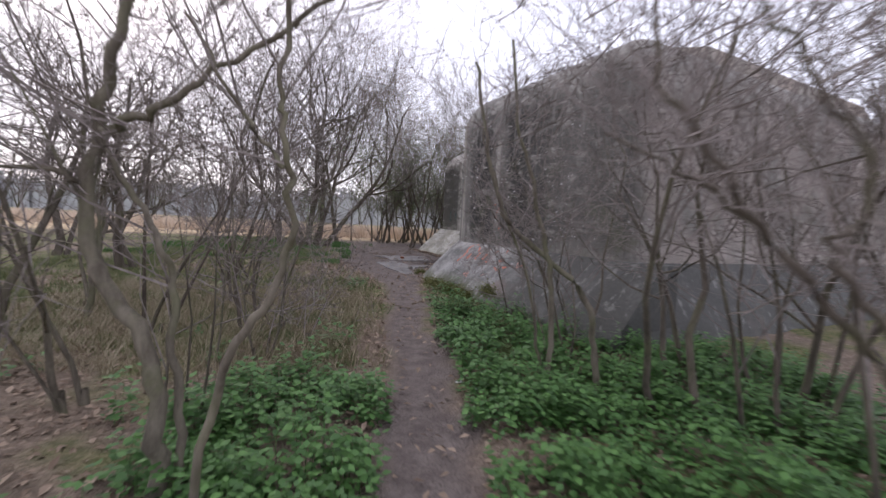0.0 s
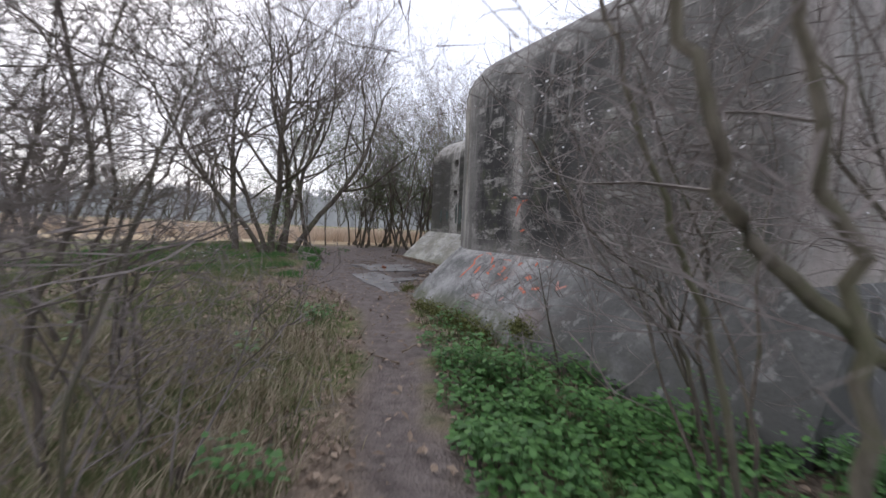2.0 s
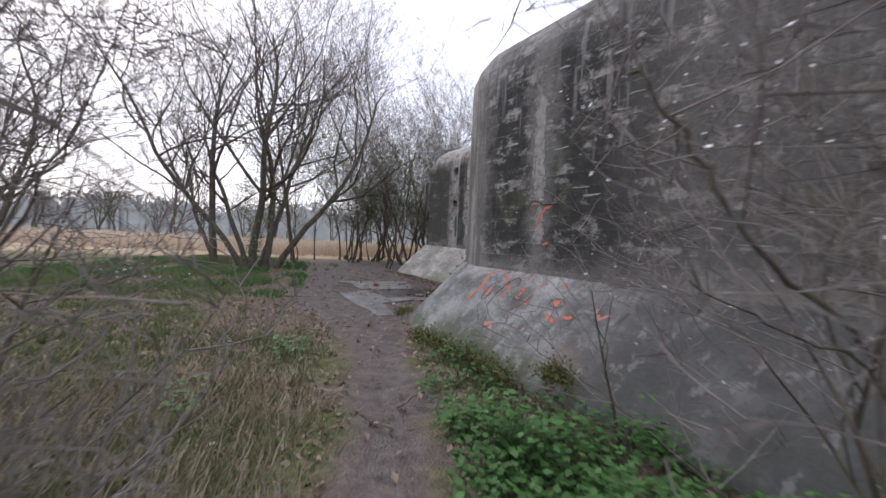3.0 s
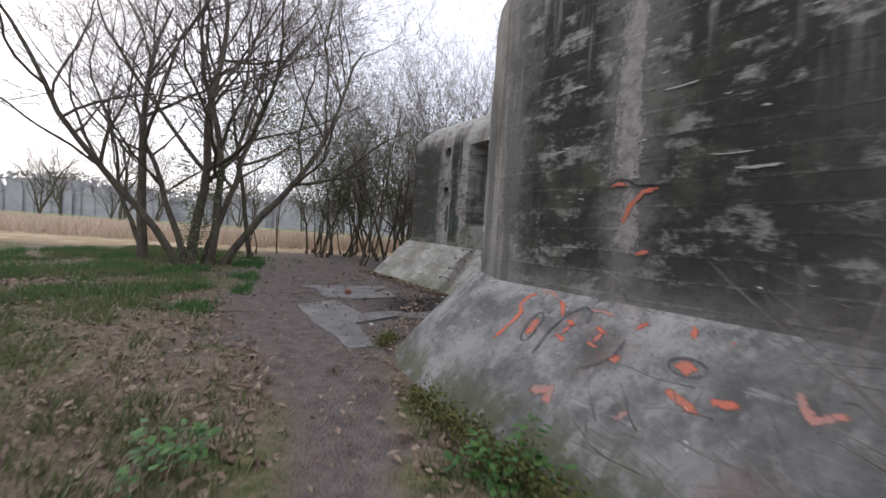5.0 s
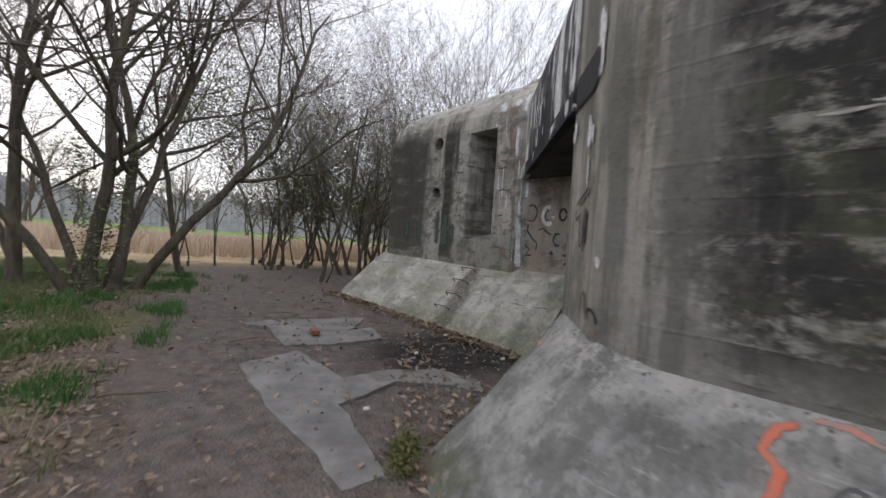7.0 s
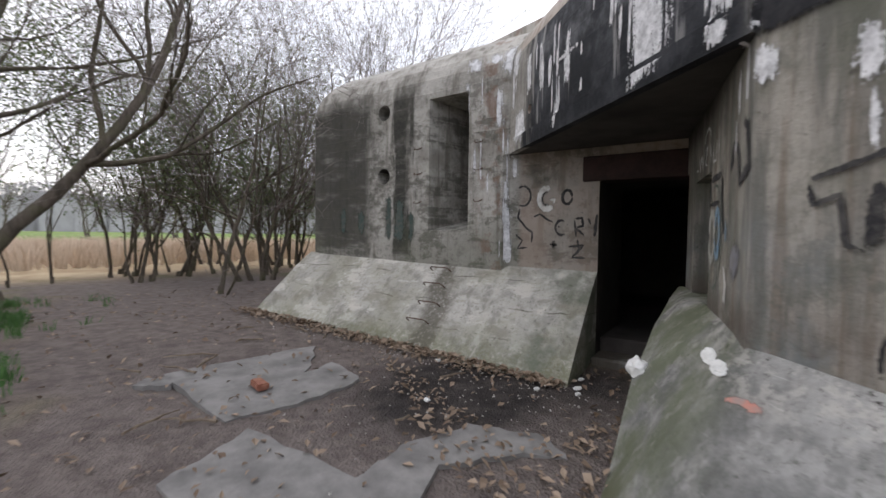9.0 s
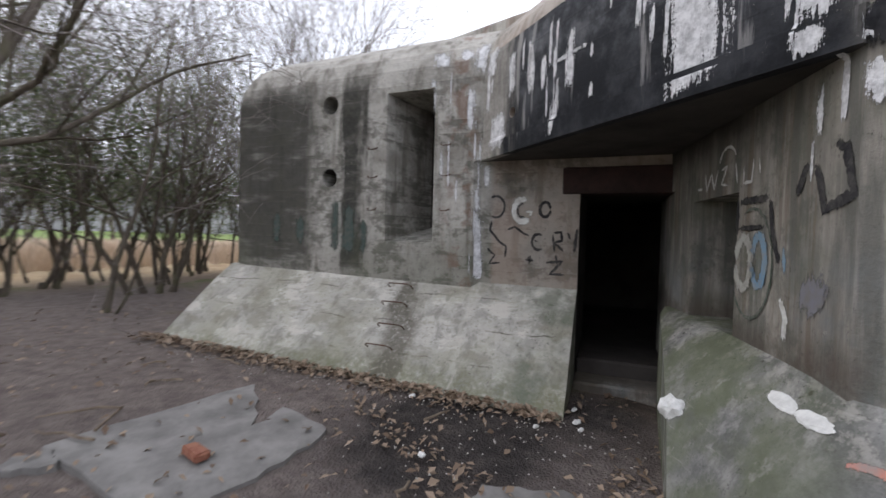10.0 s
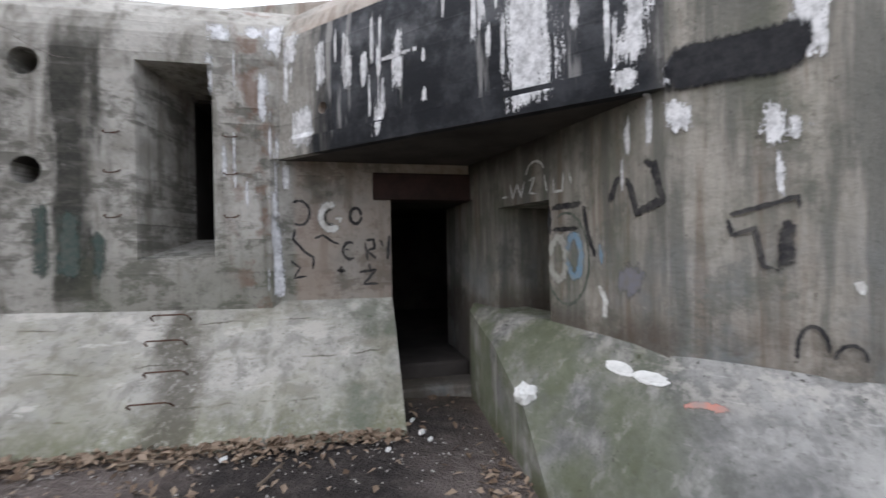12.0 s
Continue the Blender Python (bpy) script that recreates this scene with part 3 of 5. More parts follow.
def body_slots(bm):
    """Picks each face's concrete by its wall; soffit and interior faces get the shade-darkened one."""
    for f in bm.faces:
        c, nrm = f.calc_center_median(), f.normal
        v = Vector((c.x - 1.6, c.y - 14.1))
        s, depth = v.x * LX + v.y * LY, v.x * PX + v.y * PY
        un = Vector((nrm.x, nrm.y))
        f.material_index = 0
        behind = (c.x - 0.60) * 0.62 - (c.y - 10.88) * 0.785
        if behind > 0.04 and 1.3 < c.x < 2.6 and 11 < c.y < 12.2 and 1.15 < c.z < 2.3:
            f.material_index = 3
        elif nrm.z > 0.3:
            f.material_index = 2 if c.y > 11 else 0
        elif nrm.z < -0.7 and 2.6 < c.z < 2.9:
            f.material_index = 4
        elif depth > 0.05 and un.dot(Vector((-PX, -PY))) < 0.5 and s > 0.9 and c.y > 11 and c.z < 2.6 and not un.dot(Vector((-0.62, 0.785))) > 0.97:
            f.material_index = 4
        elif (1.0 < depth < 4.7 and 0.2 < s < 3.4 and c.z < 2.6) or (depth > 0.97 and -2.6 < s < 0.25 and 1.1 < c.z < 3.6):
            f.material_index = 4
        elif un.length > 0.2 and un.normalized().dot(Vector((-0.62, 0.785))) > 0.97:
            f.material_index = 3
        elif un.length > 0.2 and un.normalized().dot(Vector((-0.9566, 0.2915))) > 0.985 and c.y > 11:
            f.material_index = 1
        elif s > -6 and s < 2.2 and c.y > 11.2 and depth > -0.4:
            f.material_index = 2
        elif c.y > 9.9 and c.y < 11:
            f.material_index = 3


def apron_mesh(rows_in):
    """A sloping concrete skirt; each row: crease x, y, z, then toe x, y, z."""
    rows = []
    for cx, cy, zc, tx, ty, z1 in rows_in:
        d = Vector((tx - cx, ty - cy))
        ins = Vector((cx, cy)) - d.normalized() * 0.3
        row = [(ins.x, ins.y, -0.6), (ins.x, ins.y, zc), (cx, cy, zc)]
        for k in range(1, 9):
            f = k / 8
            row.append((cx + d.x * f, cy + d.y * f, zc + (z1 - zc) * f + 0.035 * math.sin(f * math.pi) + 0.02 * noise.noise((cx * 2.5, cy * 2.5, f * 3))))
        row.append((tx, ty, -0.6))
        rows.append(row)
    return loft(rows)


def refined(rows, step=0.2):
    out = []
    for a, b in zip(rows, rows[1:]):
        k = max(1, int(math.hypot(b[0] - a[0], b[1] - a[1], b[3] - a[3], b[4] - a[4]) / step))
        out += [tuple(u + (v - u) * i / k for u, v in zip(a, b)) for i in range(k)]
    return out + [rows[-1]]


bunker = tagged(empty("bunker", (1.6, 12, 0.4)), "weathered board-marked concrete bunker with graffiti, beside the path", "bunker")
inv = Matrix.Translation((-1.6, -12, -0.4))


def into_bunker(ob):
    ob.parent = bunker
    ob.matrix_parent_inverse = inv
    return ob


bm = body_mesh()
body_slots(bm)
body = into_bunker(mesh_object("wall", bm, [C_NEAR, C_BEAM, C_FAR, C_REC, C_GLOOM]))

# skirt of the far face, with a hipped far end
hip_c, hip_t = on_l(-3.75), on_l(-4.05, 1.0)
far_rows = [(*on_l(1.10), 1.37, *on_l(1.10, 1.08), 0.25), (*hip_c, 1.42, *hip_t, 0.36)]
hip = inward(hip_c, 0.15)
far_rows.append((*hip, 1.42, hip[0] - LX * 1.0 - PX * 0.45, hip[1] - LY * 1.0 - PY * 0.45, 0.38))
hip = inward(hip_c, 3.0)
far_rows.append((*hip, 1.42, hip[0] - LX * 1.0, hip[1] - LY * 1.0, 0.38))
into_bunker(mesh_object("apron", apron_mesh(refined(far_rows)), C_AF))

# skirt of the near block: along the near face, round the corner and up to the porch channel
near_rows = [
    (2.75, 5.30, 1.15, 1.92, 4.85, 0.05), (2.52, 5.75, 1.15, 1.67, 5.32, 0.08), (0.56, 9.53, 1.18, -0.30, 9.10, 0.15),
    (0.44, 9.80, 1.20, -0.50, 9.78, 0.18), (0.38, 10.10, 1.22, -0.54, 10.35, 0.20), (0.43, 10.40, 1.24, -0.42, 10.82, 0.22),
    (0.60, 10.86, 1.26, 0.02, 11.28, 0.25), (0.78, 11.02, 1.27, 0.45, 11.52, 0.36), (1.05, 11.24, 1.28, 0.88, 11.71, 0.80),
    (1.65, 11.71, 1.29, 1.52, 12.00, 1.05), (2.36, 12.27, 1.29, 2.28, 12.345, 1.22)]
into_bunker(mesh_object("apron", apron_mesh(refined(near_rows)), C_AN))
# end wall's skirt, away from the path
end_rows = [(2.52, 5.75, 1.14, 2.2, 4.85, 0.05), (11.5, 10.4, 1.14, 12.0, 9.5, 0.1)]
into_bunker(mesh_object("apron", apron_mesh(refined(end_rows, 0.5)[::-1]), C_AN))

# low roof slab, sloping up from the rounded edge
def hull(d0, d1, z):
    far, near = Vector((-0.15 - LX * -0.9, 17.45 - LY * -0.9)), Vector((2.52 - LX * 0.9, 5.75 - LY * 0.9))
    p, q = inward((far.x + PX * 0.3, far.y + PY * 0.3), d0), inward((near.x, near.y), d0)
    r, t = inward((far.x, far.y), d1), inward((near.x, near.y), d1)
    return [(*p, z), (*r, z), (*t, z), (*q, z)]


into_bunker(mesh_object("roof", loft([hull(1.1, 10.0, 4.3), hull(1.1, 10.0, 4.50), hull(1.3, 9.8, 4.58), hull(2.8, 9.0, 4.95)]), C_FAR))

# lintel, sill and floor of the doorway
def face_box(s0, s1, out0, out1, z0, z1, bevel=0.01):
    bm = prism([on_l(s0, out1), on_l(s1, out1), on_l(s1, out0), on_l(s0, out0)], z0, z1)
    bmesh.ops.bevel(bm, geom=bm.edges[:], offset=bevel, segments=1, affect="EDGES")
    return bm


tagged(into_bunker(mesh_object("lintel", face_box(0.92, 2.10, -0.25, 0.03, 2.375, 2.65), IRON)), "dark rusty red steel lintel")
into_bunker(mesh_object("sill", face_box(1.105, 1.965, -0.9, -0.15, 0.0, 0.62, 0.02), C_GLOOM))
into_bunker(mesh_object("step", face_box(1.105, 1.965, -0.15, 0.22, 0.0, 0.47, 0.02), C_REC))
into_bunker(mesh_object("interior_floor", prism([on_l(0.2, -0.9), on_l(3.3, -0.9), on_l(3.3, -4.6), on_l(0.2, -4.6)], -0.3, 0.58), C_GLOOM))
# raised band along the beam's lower edge
def beam_pt(r, out):
    return (0.60 + 0.2915 * r - 0.9566 * out, 10.88 + 0.9566 * r + 0.2915 * out)


band = prism([beam_pt(0.0, 0.03), beam_pt(3.26, 0.03), beam_pt(3.26, -0.05), beam_pt(0.0, -0.05)][::-1], BEAM_Z - 0.004, BEAM_Z + 0.16)
into_bunker(mesh_object("beam_band", band, C_BEAM))


# rungs of bent steel bar beside the embrasure and on the skirt
def rung(s, z, out, width=0.3, slope=0.0):
    pts = [(-width / 2, -0.05), (-width / 2, 0.07), (-width / 2 + 0.03, 0.1), (width / 2 - 0.03, 0.1), (width / 2, 0.07), (width / 2, -0.05)]
    return into_bunker(mesh_object("rung", tube([(*on_l(s + a, out + b), z + b * slope) for a, b in pts], 0.0075), RUST))


for z in (2.25, 2.65, 3.0):
    rung(-0.40, z, 0.0, 0.12, -0.6)
    rung(-1.38, z, 0.0, 0.12, -0.6)
for f in (0.12, 0.30, 0.50, 0.68):
    rung(-0.85 - 0.05 * math.sin(f * 9), 1.38 - f * 1.05, f * 1.02, 0.3, 0.7)
# chipped corner patches of mortar round the embrasure
into_bunker(mesh_object("embrasure_frame", face_box(-1.27, -1.18, -0.1, 0.022, 1.70, 3.66), C_FAR))
into_bunker(mesh_object("embrasure_frame", face_box(-1.18, -0.56, -0.1, 0.018, 1.70, 1.78), C_FAR))


# ---- paint and lime runs on the concrete ----
solid = bmesh.new()
for ob in bunker.children:
    if ob.name.split(".")[0] in ("wall", "apron", "beam_band"):
        solid.from_mesh(ob.data)
TREE = BVHTree.FromBMesh(solid)


class Plane2:
    """A wall plane: u along it, v upwards; points settle on the concrete behind it."""

    def __init__(self, origin, u, v, nrm):
        self.o, self.u, self.v, self.n = Vector(origin), Vector(u).normalized(), Vector(v).normalized(), Vector(nrm).normalized()

    def at(self, a, b, out=0.006):
        p = self.o + self.u * a + self.v * b
        hit = TREE.ray_cast(p + self.n * 0.25, -self.n, 0.5)[0]
        return (hit or p) + self.n * out


P_FAR = Plane2((1.6, 14.1, 0), (LX, LY, 0), (0, 0, 1), (-PX, -PY, 0))
P_BEAM = Plane2((0.60, 10.88, 0), (0.2915, 0.9566, 0), (0, 0, 1), (-0.9566, 0.2915, 0))
P_SIDE = Plane2((0.60, 10.88, 0), (0.785, 0.62, 0), (0, 0, 1), (-0.62, 0.785, 0))
P_TURN = Plane2((0.60, 10.88, 0), (-0.30, -0.954, 0), (0, 0, 1), (-0.954, 0.30, 0))
P_NEAR = Plane2((0.98, 8.72, 0), (LX, LY, 0), (0, 0, 1), (-PX, -PY, 0))
slope_v = Vector((0.85, 0.44, 1.0)).normalized()
P_SKIRT = Plane2((0.98 - 0.855, 8.72 - 0.43, 0.155), (LX, LY, 0), slope_v, Vector((-0.62, -0.33, 0.72)))


def strip(plane, rows, name, mat, out, label):
    """A band of paint from rows of three wall points; its cover thins towards the edges."""
    bm = bmesh.new()
    edge = bm.verts.layers.float_color.new("edge")
    prev = None
    n = len(rows)
    for i, row in enumerate(rows):
        cap = min(1.0, (i + 0.25) / 2.0, (n - 0.75 - i) / 2.0)
        vs = []
        for k, (a, b) in enumerate(row):
            v = bm.verts.new(plane.at(a, b, out))
            e = (1.0 if k == 1 else 0.0) * cap
            v[edge] = (e, e, e, 1)
            vs.append(v)
        if prev:
            for k in (0, 1):
                bm.faces.new((prev[k], prev[k + 1], vs[k + 1], vs[k]))
        prev = vs
    return into_bunker(part(name, bm, mat, None, label))


def ribbon(plane, pts, width, name, mat, rnd, out=0.006, label=""):
    """A stroke of paint along points of a wall plane, with an uneven edge."""
    fine = []
    for p, q in zip(pts, pts[1:]):
        k = max(2, int(math.hypot(q[0] - p[0], q[1] - p[1]) / 0.03))
        fine += [(p[0] + (q[0] - p[0]) * i / k, p[1] + (q[1] - p[1]) * i / k) for i in range(k)]
    fine.append(pts[-1])
    rows = []
    for i, (a, b) in enumerate(fine):
        p, q = fine[max(0, i - 1)], fine[min(len(fine) - 1, i + 1)]
        dx, dy = q[0] - p[0], q[1] - p[1]
        ln = math.hypot(dx, dy) or 1
        w = width * rnd.uniform(0.9, 1.2) * 0.75
        rows.append([(a - dy / ln * w, b + dx / ln * w), (a, b), (a + dy / ln * w, b - dx / ln * w)])
    return strip(plane, rows, name, mat, out, label)


def run(plane, a, top_z, low_z, width, name, mat, rnd, out=0.006):
    """A ragged run of lime down a wall."""
    rows = []
    n = max(6, int((top_z - low_z) / 0.05))
    wl = wr = width * 0.7
    for i in range(n + 1):
        z = top_z + (low_z - top_z) * i / n
        wl = min(max(wl + rnd.uniform(-0.12, 0.12) * width, width * 0.45), width * 0.95)
        wr = min(max(wr + rnd.uniform(-0.12, 0.12) * width, width * 0.45), width * 0.95)
        rows.append([(a - wl, z), (a, z), (a + wr, z)])
    return strip(plane, rows, name, mat, out, "")


def arc(cx, cy, rx, ry, a0=0, a1=360, n=16):
    return [(cx + rx * math.cos(radians(a0 + (a1 - a0) * i / n)), cy + ry * math.sin(radians(a0 + (a1 - a0) * i / n))) for i in range(n + 1)]


rnd = random.Random(4)
B_OUT = 0.006
# lime runs on the beam: u is the distance from the near end
for a, z1, z0, w in ((0.82, 4.0, 2.76, 0.32), (0.16, 3.75, 2.92, 0.17), (0.20, 2.9, 2.76, 0.13), (-0.03, 2.92, 2.76, 0.09), (2.05, 3.1, 2.78, 0.085), (2.05, 3.55, 3.2, 0.06), (1.86, 3.62, 3.12, 0.07), (2.22, 3.52, 3.2, 0.085),
                     (2.42, 3.75, 3.22, 0.10), (2.72, 3.75, 3.3, 0.10), (1.62, 3.4, 3.28, 0.04), (1.62, 3.1, 2.98, 0.04), (2.95, 3.2, 2.80, 0.22), (2.86, 3.0, 2.8, 0.10), (3.12, 3.95, 3.6, 0.2), (0.42, 3.9, 3.35, 0.09), (1.92, 3.42, 3.38, 0.4)):
    run(P_BEAM, a, z1, z0, w, "lime_run", WHITE_RUN, rnd, B_OUT)
for k in range(26):
    a, z1 = rnd.uniform(0.05, 3.2), rnd.uniform(3.1, 4.1)
    run(P_BEAM, a, z1, max(2.78, z1 - rnd.uniform(0.15, 0.6)), rnd.uniform(0.02, 0.06), "lime_run", WHITE_RUN, rnd, B_OUT)
for k in range(9):
    s, z1 = rnd.uniform(-0.45, 0.05), rnd.uniform(2.2, 4.0)
    run(P_FAR, s, z1, max(1.42, z1 - rnd.uniform(0.2, 0.6)), rnd.uniform(0.015, 0.035), "lime_run", WHITE_RUN, rnd)
# lime runs at the joint of the far face, and beside the embrasure
for s, z1, z0, w in ((0.08, 2.75, 2.45, 0.09), (-0.02, 2.2, 1.42, 0.10), (-0.02, 2.45, 2.15, 0.06), (-0.56, 3.75, 3.35, 0.06), (-0.50, 4.05, 3.85, 0.2), (-0.12, 3.6, 3.1, 0.10), (0.02, 4.1, 3.7, 0.14), (-0.2, 4.05, 3.9, 0.16)):
    run(P_FAR, s, z1, z0, w, "lime_run", WHITE_RUN, rnd)
for a, z1, z0, w in ((0.26, 2.68, 2.42, 0.04), (0.31, 2.42, 2.2, 0.02), (0.1, 2.78, 2.45, 0.05)):
    run(P_SIDE, a, z1, z0, w, "lime_run", WHITE_RUN, rnd)
for a, z1, z0, w in ((0.06, 2.68, 2.48, 0.13), (0.48, 2.6, 2.35, 0.10), (0.56, 2.50, 2.38, 0.08), (0.50, 2.35, 2.1, 0.03), (0.62, 3.2, 2.75, 0.12)):
    run(P_TURN, a, z1, z0, w, "lime_run", WHITE_RUN, rnd, 0.012)
# the tags beside the doorway: a white G, then O, C E R Y, a cross and a Z
G_ = lambda pts, w, m=BLACK_PAINT: ribbon(P_FAR, pts, w * 1.5, "graffiti", m, rnd)
G_(arc(0.50, 2.20, 0.095, 0.12, 60, 320), 0.05, WHITE_PAINT)
G_([(0.57, 2.12), (0.60, 2.18), (0.52, 2.18)], 0.04, WHITE_PAINT)
G_(arc(0.50, 2.20, 0.055, 0.075, 70, 300), 0.016)
G_(arc(0.745, 2.21, 0.055, 0.08), 0.022)
G_(arc(0.20, 2.24, 0.10, 0.12, -120, 130), 0.016)
G_([(0.16, 2.10), (0.14, 1.98), (0.25, 1.85), (0.33, 1.80), (0.32, 1.66)], 0.016)
G_([(0.33, 1.98), (0.42, 2.02), (0.52, 1.95), (0.60, 1.92)], 0.016)
G_(arc(0.68, 1.86, 0.065, 0.085, 50, 310), 0.018)
G_([(0.62, 1.87), (0.70, 1.87)], 0.016)
G_([(0.83, 1.96), (0.86, 1.74)], 0.018)
G_([(0.83, 1.96), (0.92, 1.97), (0.93, 1.88), (0.85, 1.86), (0.96, 1.76)], 0.018)
G_([(0.97, 1.99), (1.03, 1.88)], 0.018)
G_([(1.08, 2.03), (1.06, 1.74)], 0.022)
G_([(0.53, 1.66), (0.65, 1.66)], 0.022)
G_([(0.59, 1.72), (0.59, 1.60)], 0.022)
G_([(0.76, 1.64), (0.94, 1.66), (0.82, 1.52), (0.98, 1.52)], 0.018)
G_([(0.86, 1.74), (0.90, 1.60)], 0.016)
G_([(0.10, 1.78), (0.2, 1.70), (0.14, 1.6), (0.28, 1.62)], 0.014)
# dark teal ghost of an old painting on the far face
for s, z1, z0, w in ((-1.93, 2.35, 1.62, 0.16), (-1.72, 2.30, 1.62, 0.24), (-1.50, 2.1, 1.6, 0.18), (-2.5, 2.15, 1.7, 0.2), (-2.9, 2.2, 1.7, 0.18)):
    run(P_FAR, s, z1, z0, w, "faded_paint", TEAL, rnd)
# side wall of the porch: white crown letters, a ghost face, black U
S_ = lambda pts, w, m=BLACK_PAINT: ribbon(P_SIDE, pts, w, "graffiti", m, rnd)
for pts in ([(1.75, 2.33), (1.62, 2.32)], [(1.60, 2.45), (1.55, 2.30), (1.48, 2.42), (1.42, 2.30), (1.36, 2.45)], arc(1.22, 2.47, 0.12, 0.1, 0, 170), [(1.33, 2.42), (1.22, 2.44), (1.30, 2.32), (1.18, 2.30)], [(1.10, 2.46), (1.06, 2.28)],
            [(0.98, 2.42), (0.98, 2.29), (0.88, 2.29), (0.86, 2.44)], [(0.80, 2.44), (0.78, 2.3)]):
    S_(pts, 0.022, WHITE_PAINT)
S_([(1.02, 2.17), (0.66, 2.17)], 0.045)
S_([(1.02, 2.0), (0.70, 2.0)], 0.03)
S_([(1.03, 2.2), (1.04, 1.95)], 0.04)
S_([(0.66, 2.17), (0.62, 1.95), (0.54, 1.78)], 0.04)
S_(arc(0.94, 1.78, 0.09, 0.16), 0.08, paint("pale_face_paint", (0.42, 0.42, 0.38), (0.27, 0.26, 0.24), 0.48))
S_(arc(0.76, 1.80, 0.07, 0.15), 0.07, BLUE)
S_(arc(0.85, 1.78, 0.24, 0.34, 60, 330), 0.022, paint("dark_green_paint", (0.06, 0.085, 0.065), (0.19, 0.185, 0.165), 0.45))
S_([(0.51, 1.9), (0.49, 1.72)], 0.04, BLUE)
S_([(0.36, 1.7), (0.15, 1.62)], 0.22, paint("greyish_mauve_paint", (0.20, 0.20, 0.23), (0.19, 0.18, 0.165), 0.5))
S_([(0.52, 1.62), (0.46, 1.5), (0.48, 1.36)], 0.05, WHITE_PAINT)
S_([(0.42, 2.14), (0.36, 2.28), (0.28, 2.30)], 0.045)
S_([(0.28, 2.31), (0.20, 2.07), (0.02, 2.13), (0.08, 2.34), (0.16, 2.38)], 0.05)
T_ = lambda pts, w, m=BLACK_PAINT: ribbon(P_TURN, pts, w, "graffiti", m, rnd, 0.014)
T_([(0.28, 2.02), (0.57, 2.10), (0.58, 2.03)], 0.025)
T_([(0.28, 2.02), (0.30, 1.92), (0.40, 1.95), (0.43, 1.76), (0.50, 1.74)], 0.025)
T_([(0.53, 2.0), (0.52, 1.74)], 0.06)
T_(arc(0.62, 1.34, 0.06, 0.13, 0, 200), 0.018)
T_(arc(0.76, 1.31, 0.06, 0.08, 0, 180), 0.016)
run(P_TURN, 0.80, 1.70, 1.62, 0.06, "paint_splash", WHITE_PAINT, rnd, 0.014)
# near face: flaking orange and black tag over a pale patch
N_ = lambda pts, w, m=ORANGE: ribbon(P_NEAR, pts, w, "graffiti", m, rnd, 0.01)
CHIP = paint("pale_chips", (0.45, 0.43, 0.40), (0.30, 0.29, 0.27), 0.34)
for k in range(34):
    s, z1 = rnd.uniform(-0.7, 2.6), rnd.uniform(1.4, 3.7)
    ln = rnd.uniform(0.05, 0.28)
    N_([(s, z1), (s + ln * 0.5, z1 + rnd.uniform(-0.01, 0.01)), (s + ln, z1 + rnd.uniform(-0.015, 0.015))], rnd.uniform(0.008, 0.02), CHIP)
PALE = paint("pale_bare_patch", (0.36, 0.335, 0.30), (0.17, 0.162, 0.15), 0.46, 3.2, (9, 9, 3))
run(P_NEAR, 0.16, 2.0, 1.5, 0.2, "bare_patch", PALE, rnd, 0.004)
run(P_NEAR, 0.1, 3.3, 1.95, 0.26, "bare_patch", PALE, rnd, 0.004)
N_([(-0.04, 1.97), (0.04, 2.03), (0.12, 2.02), (0.19, 1.98), (0.35, 1.97)], 0.016, BLACK_PAINT)
N_([(0.35, 1.96), (0.25, 1.94), (0.16, 1.85), (0.10, 1.71)], 0.035)
N_([(-0.03, 1.97), (0.05, 2.0), (0.14, 1.99)], 0.025, ORANGE)
N_([(0.20, 1.51), (0.34, 1.55)], 0.035)
# skirt of the near block: orange and dark outlines of big letters
K_ = lambda pts, w, m=ORANGE: ribbon(P_SKIRT, pts, w, "graffiti", m, rnd, 0.005)
DARK = paint("dark_outline_paint", (0.09, 0.085, 0.085), (0.16, 0.155, 0.15), 0.32)
FADED = paint("faded_orange_paint", (0.50, 0.22, 0.17), (0.30, 0.25, 0.23), 0.5)
K_([(-0.66, 0.80), (-0.60, 1.02), (-0.59, 1.12), (-0.66, 1.19), (-0.63, 1.29), (-0.56, 1.35)], 0.04)
K_([(-0.56, 1.36), (-0.44, 1.37), (-0.33, 1.32)], 0.035, FADED)
K_([(-0.33, 1.32), (-0.26, 1.26), (-0.20, 1.16)], 0.04)
K_([(-0.39, 0.92), (-0.41, 1.12)], 0.06)
K_(arc(-0.40, 1.02, 0.055, 0.14), 0.016, DARK)
K_([(-0.24, 0.80), (-0.24, 1.02), (-0.17, 1.22), (-0.07, 1.30), (0.0, 1.26), (0.02, 1.15)], 0.022, DARK)
K_([(-0.17, 1.15), (-0.05, 1.12)], 0.04)
K_([(-0.10, 1.14), (-0.12, 1.0)], 0.04)
K_([(-0.19, 1.02), (-0.05, 0.98)], 0.04)
K_([(0.07, 1.16), (0.21, 1.12)], 0.04)
K_([(0.15, 1.14), (0.14, 1.02)], 0.045)
K_([(0.07, 1.03), (0.21, 1.0)], 0.04)
K_([(0.36, 1.19), (0.39, 1.30)], 0.06)
K_([(0.30, 0.93), (0.38, 1.0)], 0.07)
K_([(0.13, 0.80), (0.26, 0.91), (0.32, 0.98), (0.33, 1.14)], 0.018, DARK)
K_([(-0.06, 1.28), (0.1, 1.29), (0.2, 1.27)], 0.03, FADED)
K_([(0.68, 1.0), (0.79, 1.07)], 0.10)
